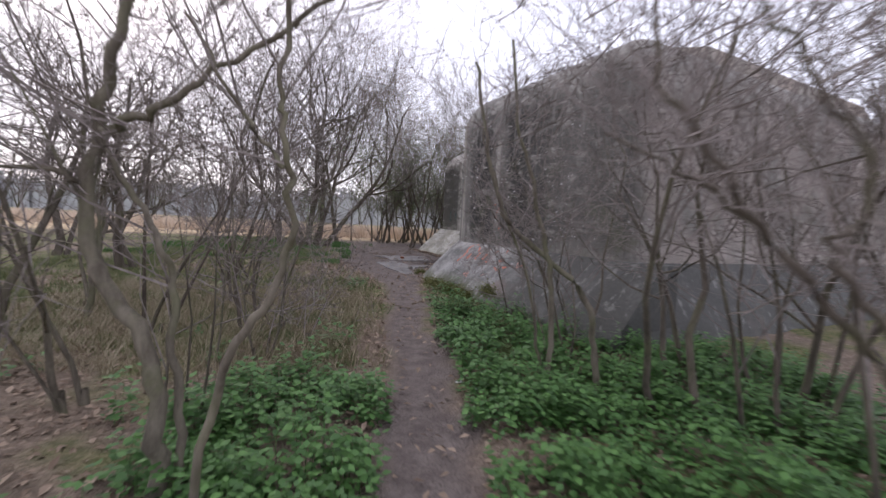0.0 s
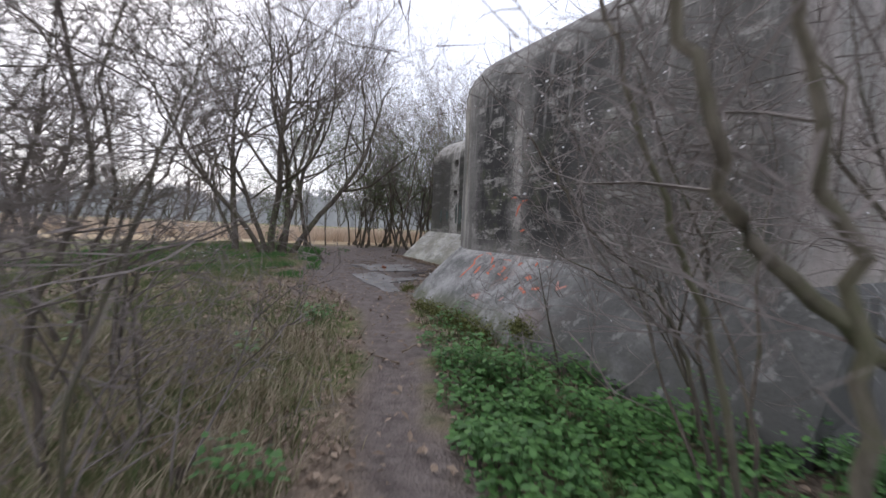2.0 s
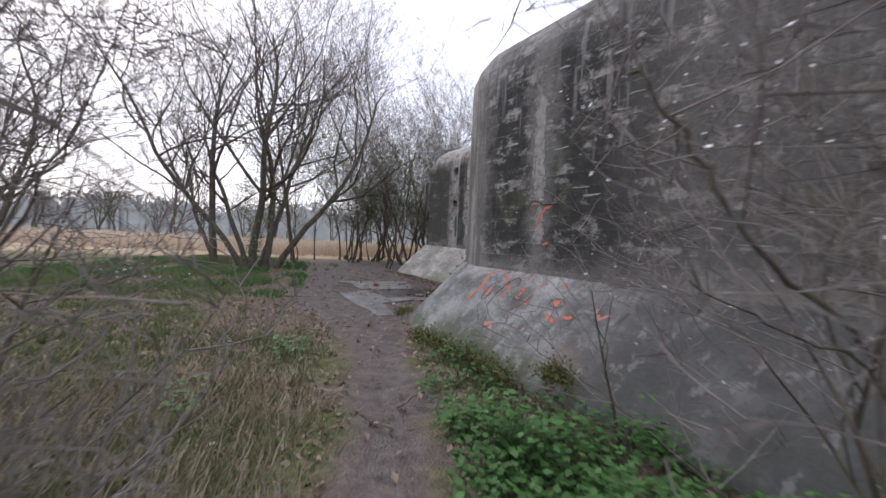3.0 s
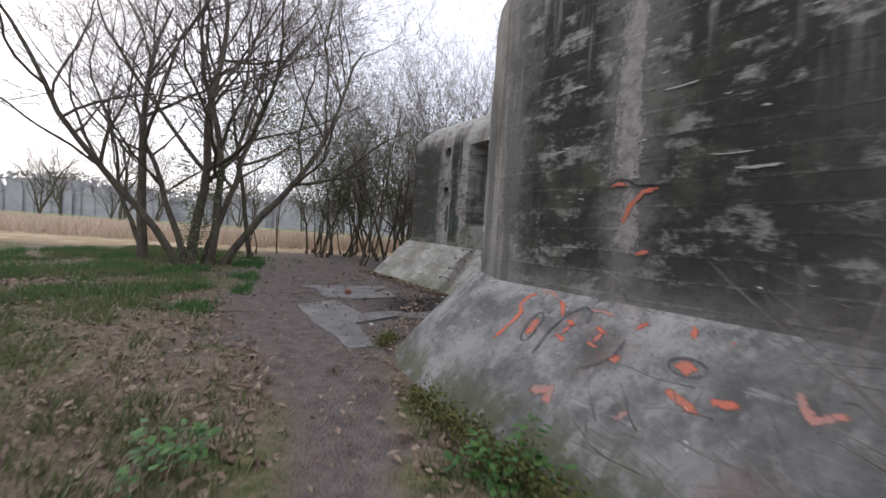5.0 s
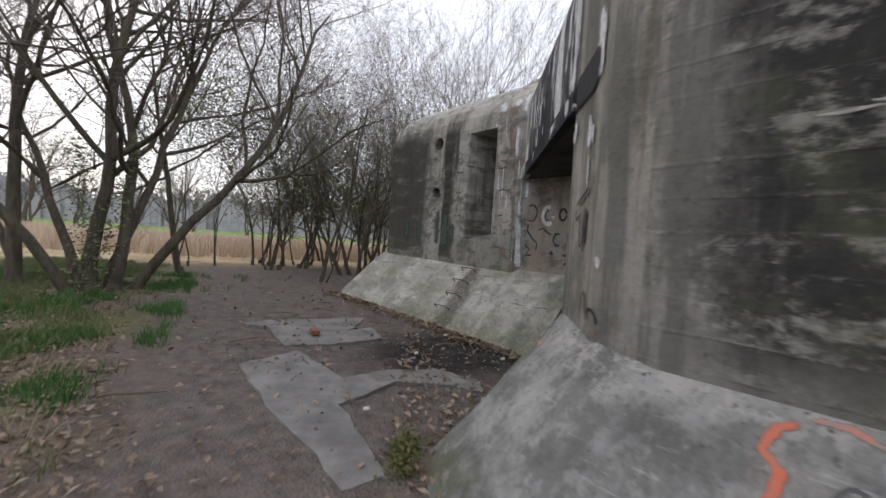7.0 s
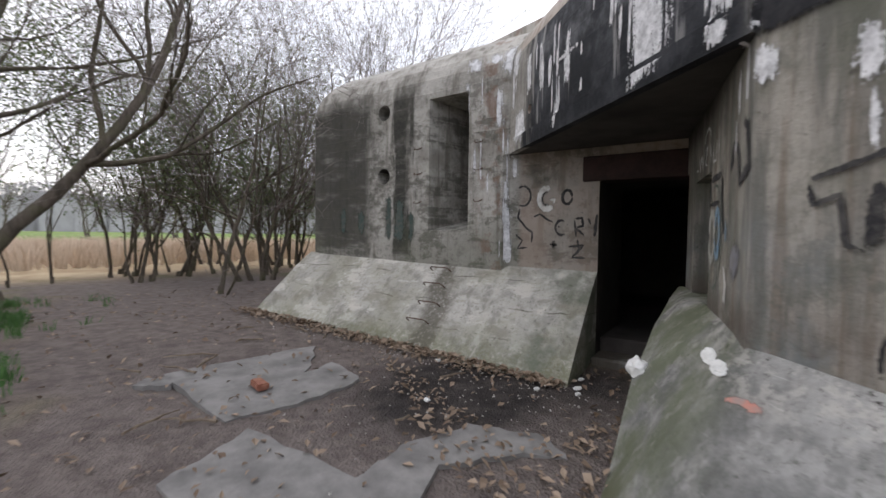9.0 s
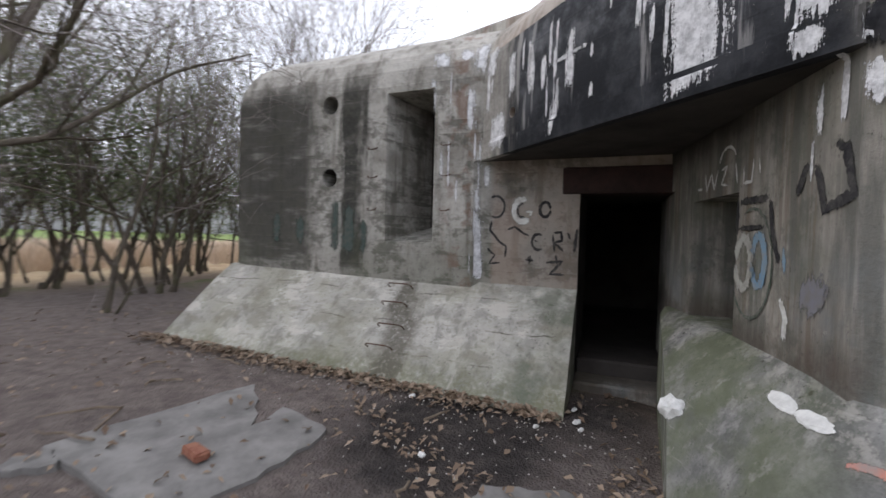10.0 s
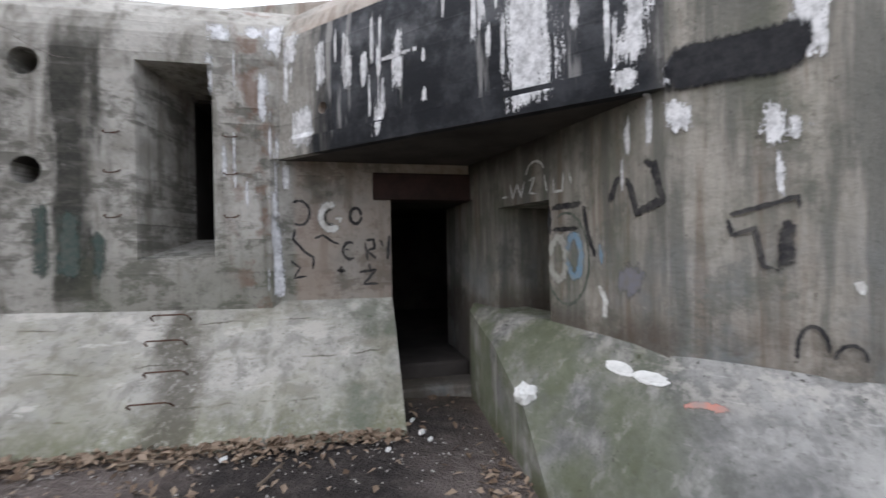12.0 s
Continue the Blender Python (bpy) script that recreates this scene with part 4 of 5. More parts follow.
K_(arc(0.74, 1.04, 0.1, 0.06), 0.014, DARK)
K_([(0.66, 1.33), (0.71, 1.22)], 0.04)
K_([(0.68, 0.88), (0.78, 0.84), (0.90, 0.80)], 0.05)
K_([(0.90, 0.88), (1.06, 0.92)], 0.05)
K_([(0.85, 1.27), (0.93, 1.26)], 0.04)
K_([(0.52, 0.58), (0.58, 0.70)], 0.05, FADED)
K_([(-0.1, 0.55), (0.05, 0.62), (0.1, 0.5)], 0.09, FADED)
K_([(1.2, 1.1), (1.3, 0.95), (1.42, 1.05)], 0.05, FADED)
# black band, painted flat in place of a dark inset, and orange splash at the turn of the wall
strip(P_TURN, [[(0.05 * k - 0.01, 2.69), (0.05 * k - 0.01, 2.84), (0.05 * k - 0.01, 2.99)] for k in range(14)], "graffiti",
      paint("dark_inset_band", (0.015, 0.015, 0.018), (0.035, 0.035, 0.038), 0.12, 0.7), 0.014, "")
P_LEDGE = Plane2((0.45, 10.74, 1.13), (0.30, 0.954, 0), (0.69, -0.2, 0.69), (-0.69, 0.2, 0.69))
ribbon(P_LEDGE, [(-0.12, -0.12), (0.02, -0.1), (0.12, -0.12)], 0.045, "graffiti", FADED, rnd)


# ---- plants ----
class Growth:
    """Collects tapered limbs, and the tips on which leaves sit."""

    def __init__(self, seed, origin=(0, 0, 0)):
        self.origin = Vector(origin)
        self.r = random.Random(seed)
        self.v, self.f, self.tips = [], [], []
        self.tv, self.tf = [], []

    def limb(self, pts, radii, sides, thin):
        vs, fs = (self.tv, self.tf) if thin else (self.v, self.f)
        base = len(vs)
        n = len(pts)
        for i, p in enumerate(pts):
            d = (pts[min(i + 1, n - 1)] - pts[max(i - 1, 0)]).normalized()
            u = d.orthogonal().normalized()
            w = d.cross(u)
            for k in range(sides):
                a = k * 2 * math.pi / sides
                vs.append(p + radii[i] * (math.cos(a) * u + math.sin(a) * w))
        for i in range(n - 1):
            for k in range(sides):
                a, b = base + i * sides + k, base + i * sides + (k + 1) % sides
                fs.append((a, b, b + sides, a + sides))

    def grow(self, p, d, length, radius, level, lift=0.15, wander=0.22, kids=(5, 5, 4), spread=0.75, keep=None):
        r = self.r
        n = max(4 if level < 3 else 3, int(length / (0.28 if level else 0.4)))
        n = min(n, 12)
        off = self.origin
        pts, radii = [p.copy()], [radius]
        d = d.normalized()
        for i in range(n):
            d = (d + Vector((r.gauss(0, wander), r.gauss(0, wander), r.gauss(0, wander * 0.7) + lift * 0.35))).normalized()
            p = p + d * (length / n)
            w = p + off
            if w.y < 9 and abs(w.x + 0.12 + 0.03 * w.y) < 0.42 and 0.5 < w.z < 2.1:
                break  # kept clear by people walking the path
            pts.append(p.copy())
            radii.append(radius * (1 - 0.8 * (i + 1) / n))
        n = len(pts) - 1
        if n < 2:
            return
        thin = radius < 0.012
        self.limb(pts, radii, 3 if radius < 0.02 else 6 if radius < 0.06 else 8, thin)
        if level >= len(kids):
            self.tips += pts[1:]
            return
        for k in range(kids[level]):
            f = r.uniform(0.25, 0.98)
            i = min(n - 1, int(f * n))
            q = pts[i].lerp(pts[i + 1], f * n - i) if f * n - i <= 1 else pts[i]
            along_d = (pts[i + 1] - pts[i]).normalized()
            side = Vector((r.gauss(0, 1), r.gauss(0, 1), r.gauss(0.2, 0.6))).normalized()
            nd = (along_d * (1 - spread * 0.5) + side * spread).normalized()
            self.grow(q, nd, length * (r.uniform(0.45, 0.72) if level == 0 else r.uniform(0.36, 0.6)), max(radii[i] * 0.55, 0.0035), level + 1, lift, wander * 1.15, kids, spread)


def drawn_tree(label, limbs, seed, bark, kids=(9, 5, 4), leaf=None, spread=0.75, twig=1.0):
    """A tree whose main stems follow given lines; each limb: points, radius at its foot."""
    x0, y0, z0 = limbs[0][0][0]
    g = Growth(seed, (x0, y0, z0))
    top = tagged(empty("tree", (x0, y0, z0)), label, "tree")
    for line, radius in limbs:
        line = [Vector(p) - Vector((x0, y0, z0)) for p in line]
        pts = []
        for i in range(len(line) - 1):
            p0, p1, p2, p3 = line[max(0, i - 1)], line[i], line[i + 1], line[min(len(line) - 1, i + 2)]
            for k in range(5):
                f = k / 5
                q = 0.5 * (2 * p1 + (p2 - p0) * f + (2 * p0 - 5 * p1 + 4 * p2 - p3) * f * f + (3 * p1 - p0 - 3 * p2 + p3) * f ** 3)
                pts.append(q + Vector((g.r.gauss(0, 0.006), g.r.gauss(0, 0.02), g.r.gauss(0, 0.006))))
        pts.append(line[-1])
        n = len(pts)
        radii = [radius * 0.68 * (1 - 0.6 * i / n) * g.r.uniform(0.93, 1.08) for i in range(n)]
        g.limb(pts, radii, 9, False)
        for k in range(kids[0]):
            i = min(n - 2, int(n * g.r.uniform(0.35, 1.0)))
            d = (pts[i + 1] - pts[i]).normalized() * 0.5 + Vector((g.r.gauss(0, 0.7), g.r.gauss(0, 0.7), g.r.gauss(0.3, 0.5)))
            g.grow(pts[i], d, twig * g.r.uniform(0.5, 1.3), max(0.005, radii[i] * 0.4), 1, 0.1, 0.16, kids, spread)
        raw_object("trunk", g.v, g.f, bark, top, True)
        g.v, g.f = [], []
    if g.tf:
        raw_object("crown", g.tv, g.tf, TWIG, top)
    if leaf:
        mat, count, size, sp = leaf
        v, f = leaves(g.tips, count, size, g.r, 0.5, sp)
        raw_object("foliage", v, f, mat, top)
    return top


def leaves(points, count, size, rnd, droop=0.3, spread=0.12):
    v, f = [], []
    for _ in range(count):
        p = Vector(rnd.choice(points)) + Vector((rnd.gauss(0, spread), rnd.gauss(0, spread), rnd.gauss(0, spread)))
        a = Vector((rnd.gauss(0, 1), rnd.gauss(0, 1), rnd.gauss(0, droop) - droop * 0.4)).normalized()
        b = a.orthogonal().normalized()
        b = (Matrix.Rotation(rnd.uniform(0, 6.28), 3, a) @ b)
        s = size * rnd.uniform(0.6, 1.3)
        c = len(v)
        v += [p, p + a * s * 0.45 + b * s * 0.3, p + a * s, p + a * s * 0.45 - b * s * 0.3]
        f += [(c, c + 1, c + 2, c + 3)]
    return v, f


def tree(name, label, category, stems, seed, bark=None, kids=(5, 5, 4), leaf=None, lift=0.15, wander=0.2, spread=0.75, group=""):
    """A tree or bush: stems are (x, y, direction, length, radius); leaf: material, count, size, spread."""
    x0, y0 = stems[0][0], stems[0][1]
    z0 = float(ground_z(x0, y0))
    g = Growth(seed, (x0, y0, z0))
    top = tagged(empty(name, (x0, y0, z0)), label, category, group)
    for x, y, d, length, radius in stems:
        base = Vector((x - x0, y - y0, -0.12))
        g.grow(base, Vector(d), length, radius, 0, lift, wander, kids, spread)
        g.limb([base, base + Vector(d).normalized() * 0.25], [radius * 1.5, radius * 0.98], 8, False)
        if g.f:
            raw_object("trunk", g.v, g.f, bark or BARK, top, True)
        g.v, g.f = [], []
    crown = None
    if g.tf:
        crown = raw_object("crown", g.tv, g.tf, TWIG, top)
    if leaf:
        mat, count, size, sp = leaf
        v, f = leaves(g.tips, count, size, g.r, 0.5, sp)
        raw_object("foliage", v, f, mat, top)
    return top


BARE = "bare grey-brown tree with fine twigs"
# trees by the start of the path
drawn_tree("bare crooked tree with pale greenish bark among nettles", [
    ([(-1.33, 2.0, -0.05), (-1.33, 2.0, 0.3), (-1.36, 2.02, 0.79), (-1.59, 2.0, 1.16), (-1.68, 2.0, 1.42), (-1.65, 2.02, 1.86), (-1.58, 2.0, 2.15), (-1.5, 2.05, 2.6), (-1.52, 2.1, 3.3)], 0.068),
    ([(-1.60, 2.0, 1.86), (-1.40, 1.99, 1.95), (-1.21, 2.0, 2.06), (-0.86, 2.05, 2.34), (-0.55, 2.1, 2.6)], 0.034),
    ([(-1.70, 2.0, 1.63), (-1.85, 1.98, 1.68), (-2.2, 2.0, 1.66)], 0.022),
    ([(-1.26, 2.1, -0.05), (-1.28, 2.1, 0.5), (-1.31, 2.1, 0.99), (-1.37, 2.1, 1.32), (-1.54, 2.08, 1.62), (-1.66, 2.05, 1.83)], 0.036)], 11, BARK_PALE)
drawn_tree("thin crooked bare tree with bent stem beside the path", [
    ([(-0.90, 1.35, -0.05), (-0.80, 1.35, 0.55), (-0.70, 1.35, 0.98), (-0.56, 1.35, 1.22), (-0.52, 1.36, 1.34), (-0.48, 1.35, 1.48), (-0.51, 1.35, 1.73), (-0.53, 1.36, 1.92), (-0.52, 1.37, 2.25), (-0.55, 1.4, 2.8)], 0.024),
    ([(-0.51, 1.35, 1.66), (-0.60, 1.35, 1.77), (-0.70, 1.35, 1.90), (-0.83, 1.35, 2.12)], 0.013)], 12, BARK_PALE, (5, 4, 3))
drawn_tree("bare tree with bent mossy stems among the nettles", [
    ([(1.38, 3.6, 0.0), (1.35, 3.6, 0.42), (1.21, 3.6, 0.96), (0.85, 3.6, 1.30), (0.54, 3.6, 1.56), (0.38, 3.6, 1.95), (0.30, 3.6, 2.33), (0.2, 3.7, 2.9)], 0.045),
    ([(0.95, 3.62, 0.0), (0.95, 3.6, 0.42), (0.92, 3.6, 1.14), (0.80, 3.6, 1.55), (0.70, 3.6, 1.99), (0.57, 3.62, 2.4), (0.5, 3.7, 3.1)], 0.040),
    ([(0.97, 4.0, 0.0), (0.95, 4.0, 0.3), (0.81, 4.0, 1.04), (0.60, 4.0, 1.54), (0.40, 4.0, 2.05), (0.3, 4.1, 2.5)], 0.026)], 13, BARK_PALE, (8, 5, 4))
drawn_tree("bare slanting tree leaning over the nettles", [
    ([(1.95, 1.45, 0.0), (1.75, 1.38, 0.7), (1.38, 1.3, 1.12), (1.11, 1.3, 1.39), (0.90, 1.3, 1.60), (0.72, 1.3, 1.84), (0.64, 1.32, 1.98), (0.60, 1.35, 2.3)], 0.026),
    ([(1.0, 1.3, 1.50), (0.86, 1.33, 1.64), (0.72, 1.36, 1.72), (0.52, 1.45, 1.84)], 0.014),
    ([(1.9, 1.4, 0.3), (1.55, 1.3, 0.95), (1.32, 1.25, 1.24), (1.13, 1.25, 1.49), (1.23, 1.25, 1.60), (1.17, 1.25, 1.81), (1.01, 1.27, 2.04), (0.84, 1.3, 2.3)], 0.024)], 14, BARK, (7, 4, 4))
drawn_tree("bare blossoming thorn tree leaning before the bunker wall", [
    ([(1.45, 4.85, 0.05), (1.30, 4.9, 0.7), (1.12, 4.9, 1.11), (0.94, 4.9, 1.31), (0.64, 4.92, 1.57), (0.45, 4.95, 1.85), (0.30, 5.0, 2.05)], 0.022),
    ([(1.2, 4.9, 0.9), (1.05, 4.9, 1.16), (0.82, 4.9, 1.24), (0.5, 4.95, 1.40)], 0.010)], 21, BARK, (8, 4, 3), (BLOSSOM, 170, 0.024, 0.02))
for seed, (x, y) in ((22, (-2.25, 4.9)), (23, (-3.0, 6.2))):
    drawn_tree("blossoming thorn tree with a haze of twigs", [
        ([(x, y, -0.02), (x - 0.1, y, 0.9), (x + 0.1, y + 0.1, 1.7), (x + 0.05, y, 2.6), (x + 0.3, y, 3.4)], 0.034),
        ([(x, y, 0.6), (x + 0.25, y + 0.1, 1.4), (x + 0.5, y + 0.2, 2.0), (x + 0.7, y + 0.3, 2.7)], 0.018),
        ([(x, y, 0.8), (x - 0.4, y + 0.2, 1.5), (x - 0.7, y + 0.2, 2.4)], 0.018)], seed, BARK, (11, 6, 4), (BLOSSOM, 1500, 0.022, 0.04), twig=1.1)
tree("tree", "bare dark thorn tree beside the bunker's end wall", "tree", [(1.75, 3.3, (-0.2, 0.1, 1), 3.0, 0.03), (2.0, 3.1, (0.1, 0.1, 1), 3.2, 0.035)], 19, BARK, (7, 6, 4))
tree("bush", "bare thin-stemmed bush growing from nettles", "bush", [(1.25, 4.45, (-0.15, 0.1, 1), 2.4, 0.018), (1.4, 4.5, (0.15, 0.2, 1), 2.4, 0.016), (1.15, 4.38, (-0.3, 0.2, 1), 2.0, 0.014)], 15, BARK, (6, 5, 3))
tree("bush", "bare dark bush beside the concrete wall", "bush", [(2.2, 3.9, (0.0, 0.1, 1), 3.0, 0.03), (2.5, 4.2, (-0.15, 0.1, 1), 3.0, 0.03), (2.9, 3.4, (0.1, 0.0, 1), 3.2, 0.035)], 16, BARK, (7, 6, 4))
for i, (x, y) in enumerate(((2.5, 3.0), (3.1, 3.7), (3.5, 2.4), (3.7, 2.9), (2.6, 2.1))):
    tree("bush", "dense bare thorn bush before the bunker's end wall", "bush", [(x, y, (-0.15, 0.1, 1), 2.6, 0.022), (x + 0.2, y - 0.1, (0.2, 0.1, 1), 2.8, 0.025), (x - 0.2, y + 0.1, (-0.3, -0.1, 1), 2.4, 0.02)], 160 + i, BARK, (7, 6, 4), group="thorn bushes by the end wall", wander=0.13)
tree("sapling", "thin bare sapling at the foot of the bunker", "sapling", [(1.05, 6.38, (0.14, 0.0, 1), 1.2, 0.018)], 17, BARK, (5, 3))
tree("sapling", "thin bare thorn sapling against the bunker skirt", "sapling", [(1.55, 5.2, (-0.25, 0.3, 1), 2.0, 0.018), (1.5, 5.3, (-0.6, 0.8, 0.8), 1.9, 0.013)], 20, BARK, (6, 5, 3))
tree("bush", "bare blossoming bush against the bunker wall", "bush", [(1.75, 4.9, (0.1, 0.3, 1), 2.6, 0.02), (1.7, 5.0, (-0.5, 0.7, 0.9), 2.6, 0.014)], 18, BARK, (6, 5, 3), (BLOSSOM, 260, 0.022, 0.02))
for i, (x, y, h, r) in enumerate(((-1.75, 4.1, 2.6, 0.022), (-2.4, 5.6, 2.4, 0.022), (-3.2, 4.6, 3.2, 0.03), (-2.5, 3.0, 3.0, 0.026), (-3.6, 3.2, 3.6, 0.05), (-1.9, 5.0, 1.7, 0.014), (-4.6, 5.6, 3.2, 0.04), (-2.9, 1.7, 3.2, 0.04), (-1.65, 2.9, 2.2, 0.016), (-3.3, 6.6, 2.4, 0.022), (-1.45, 4.6, 1.5, 0.012))):
    rr = random.Random(70 + i)
    tree("bush", "bare tangled thorn bush over dead leaves", "bush", [(x + rr.uniform(-0.2, 0.2) * k, y + rr.uniform(-0.2, 0.2) * k, (rr.uniform(-0.35, 0.3), rr.uniform(-0.3, 0.3), 1), h * rr.uniform(0.7, 1), r * rr.uniform(0.6, 1)) for k in range(3)], 30 + i, BARK_PALE if i % 3 == 0 else BARK, (5, 5, 4), group="thicket beside the path", wander=0.13, spread=0.85)
# the many-stemmed tree at the edge of the clearing
big_tree = tree("tree", "large many-stemmed bare tree with ivied stems at the clearing's edge", "tree", [(-5.10, 16.35, (-0.10, -0.1, 1), 7.6, 0.125), (-4.85, 16.5, (0.22, 0.05, 1), 7.2, 0.115), (-5.3, 16.2, (-0.35, -0.2, 1), 6.6, 0.09), (-4.65, 16.7, (0.55, -0.15, 0.85), 6.8, 0.105), (-5.0, 16.6, (0.1, 0.35, 1), 7.0, 0.09), (-5.2, 16.5, (-0.6, 0.1, 0.9), 5.6, 0.09)], 51, BARK, (11, 8, 6, 4), lift=0.2, wander=0.13, spread=0.75)
ri = random.Random(66)
ivy_spots = [(a * h * 0.9 + ri.gauss(0, 0.07), b * h * 0.9 + ri.gauss(0, 0.07), h) for a, b in ((-0.10, -0.1), (0.22, 0.05)) for h in [0.1 + 0.07 * k for k in range(36)]]
tagged(raw_object("ivy", *leaves(ivy_spots, 1500, 0.06, ri, 0.5, 0.09), IVY, big_tree), "dark green ivy climbing the stems")
tree("tree", BARE + " beside the field", "tree", [(-6.40, 16.7, (-0.05, 0.0, 1), 7.0, 0.12), (-6.3, 16.8, (-0.5, 0.2, 0.8), 5.0, 0.07)], 52, BARK, (10, 8, 6, 3), wander=0.12)
tree("tree", "slender bare tree standing behind the large tree", "tree", [(-5.0, 20.1, (0.0, 0.0, 1), 6.0, 0.09)], 53, BARK, (10, 7, 5), wander=0.1)
for i, (x, y, h) in enumerate(((-9.5, 10.5, 6.0), (-8.0, 6.5, 5.0), (-11.5, 15.0, 7.0), (-10.5, 5.0, 6.0), (-6.6, 8.8, 4.0), (-13.0, 9.0, 7.0), (-7.0, 3.4, 5.0), (-5.6, 1.8, 5.0), (-15, 19, 7.0))):
    tree("tree", BARE + " in the thicket", "tree", [(x, y, (0.1, 0, 1), h, 0.09), (x + 0.2, y + 0.1, (-0.3, 0.2, 1), h * 0.8, 0.06)], 80 + i, BARK, (10, 8, 6), wander=0.16, group="trees of the thicket")
tree("tree", "slender bare tree with a limb drooping over the bunker", "tree", [(-1.5, 19.6, (0.05, 0.0, 1), 5.5, 0.05), (-1.4, 19.5, (0.40, -0.85, 1.05), 5.4, 0.022)], 57, BARK, (8, 5, 3), lift=-0.12, wander=0.08)
# the hedge at the far end of the clearing
for i in range(15):
    rr = random.Random(200 + i)
    x = -5.0 + i * 0.54 + rr.uniform(-0.5, 0.5)
    y = 23.2 + 0.32 * (i * 0.5) + rr.uniform(-1.6, 1.3)
    stems = [(x + rr.uniform(-0.25, 0.25) * k, y + rr.uniform(-0.25, 0.25) * k, (rr.uniform(-0.22, 0.22), rr.uniform(-0.2, 0.2), 1), rr.uniform(2.4, 5.8), rr.uniform(0.02, 0.055)) for k in range(rr.choice((2, 3, 4, 5)))]
    dark = i % 2 == 0 or i > 12
    tree("bush", "tall evergreen-tinged bush of the far hedge" if dark else "tall bare bush of the far hedge with first buds", "bush", stems, 100 + i, BARK, (8, 6, 4), (IVY, 9000, 0.07, 0.26) if dark else (IVY, 1800, 0.06, 0.2), wander=0.13, spread=0.6, group="far hedge")
for i, (x, y, h) in enumerate(((1.8, 20.5, 6.5), (3.4, 22.0, 7.5), (0.4, 26.5, 8.0), (-2.2, 27.5, 8.0), (-1.0, 21.6, 5.0))):
    stems = [(x + 0.25 * k, y + 0.15 * (k % 2), (0.18 * (k - 2), -0.1 + 0.1 * (k % 2), 1), h * (0.8 + 0.05 * k), 0.06) for k in range(4)]
    tree("tree", "slim many-stemmed tree with pale spring buds", "tree", stems, 140 + i, BARK, (10, 8, 5), (BUDS, 3600, 0.036, 0.12), wander=0.1, spread=0.6, group="budding trees behind the bunker")


# bare trees standing far out by the fields
far_tree = tree("tree", "bare tree standing far off by the field", "tree", [(-24.0, 46.0, (0.05, 0, 1), 8.5, 0.16), (-23.6, 46.2, (-0.3, 0.1, 1), 7.0, 0.1), (-24.2, 46.1, (0.35, 0.1, 1), 7.0, 0.1)], 301, BARK, (10, 8, 6), wander=0.12, group="trees by the field")
for i in range(16):
    rr = random.Random(400 + i)
    x, y = -75 + i * 5.0 + rr.uniform(-2, 2), 62 + rr.uniform(-8, 30)
    copy_thing(far_tree, pose(x, y, float(ground_z(x, y)) - 0.1, 0, 0, rr.uniform(0, 360)))


# ---- ground cover ----
def scatter(count, box, seed, want):
    r = random.Random(seed)
    out = []
    while len(out) < count:
        x, y = r.uniform(box[0], box[1]), r.uniform(box[2], box[3])
        if r.random() < want(x, y):
            out.append((x, y))
    return out


def off_path(x, y):
    return (abs(x - float(path_x(y))) - float(path_half(y)))


def wall_gap(x, y):
    """Metres before the near block's toe, negative inside it."""
    return (0.1 - x) * PX + (8.27 - y) * PY


def herb_want(x, y):
    d = off_path(x, y)
    n = noise.noise((x * 1.3, y * 1.3, 3.0))
    if d < 0.0:
        return 0
    if x > path_x(y):
        return max(0, (1.0 if y < 5.4 else 0.6 if y < 6.6 else 0.2 if y < 8.2 else 0.0) * (0.75 + n) * (1 if wall_gap(x, y) > -0.1 or y < 5 else 0) * (1 if x < 4 else 0))
    return max(0, (0.9 + n if y < 3.6 and x > -1.7 else 0.2 * (n > 0.3)) * (1 if x > -3.2 else 0.2))


def herbs(name, label, points, seed, height, mat):
    r = random.Random(seed)
    v, f = [], []
    for x, y in points:
        z = float(ground_z(x, y)) - 0.03
        h = height * r.uniform(0.5, 1.1) * (0.85 + 0.9 * noise.noise((x * 2.0, y * 2.0, 7.0)))
        for k in range(22):
            a = r.uniform(0, 6.28)
            rise = h * r.uniform(0.25, 1.0)
            reach = r.uniform(0.05, 0.14)
            ln = r.uniform(0.035, 0.075)
            p = Vector((x + math.cos(a) * reach * 0.5, y + math.sin(a) * reach * 0.5, z + rise))
            d = Vector((math.cos(a), math.sin(a), r.uniform(-0.5, 0.35))).normalized()
            s = Vector((-math.sin(a), math.cos(a), r.uniform(-0.3, 0.3))) * ln * 0.36
            c = len(v)
            v += [p, p + d * ln * 0.4 + s, p + d * ln, p + d * ln * 0.4 - s]
            f += [(c, c + 1, c + 2, c + 3)]
        c = len(v)
        v += [Vector((x - 0.004, y, z)), Vector((x + 0.004, y, z)), Vector((x, y + 0.004, z + h))]
        f += [(c, c + 1, c + 2)]
    return tagged(raw_object(name, v, f, mat), label, "nettles", kind="stuff")


herbs("nettles", "lush green nettles beside the path", scatter(2300, (-3.6, 4.2, 0.9, 8.4), 5, herb_want), 6, 0.34, HERB)


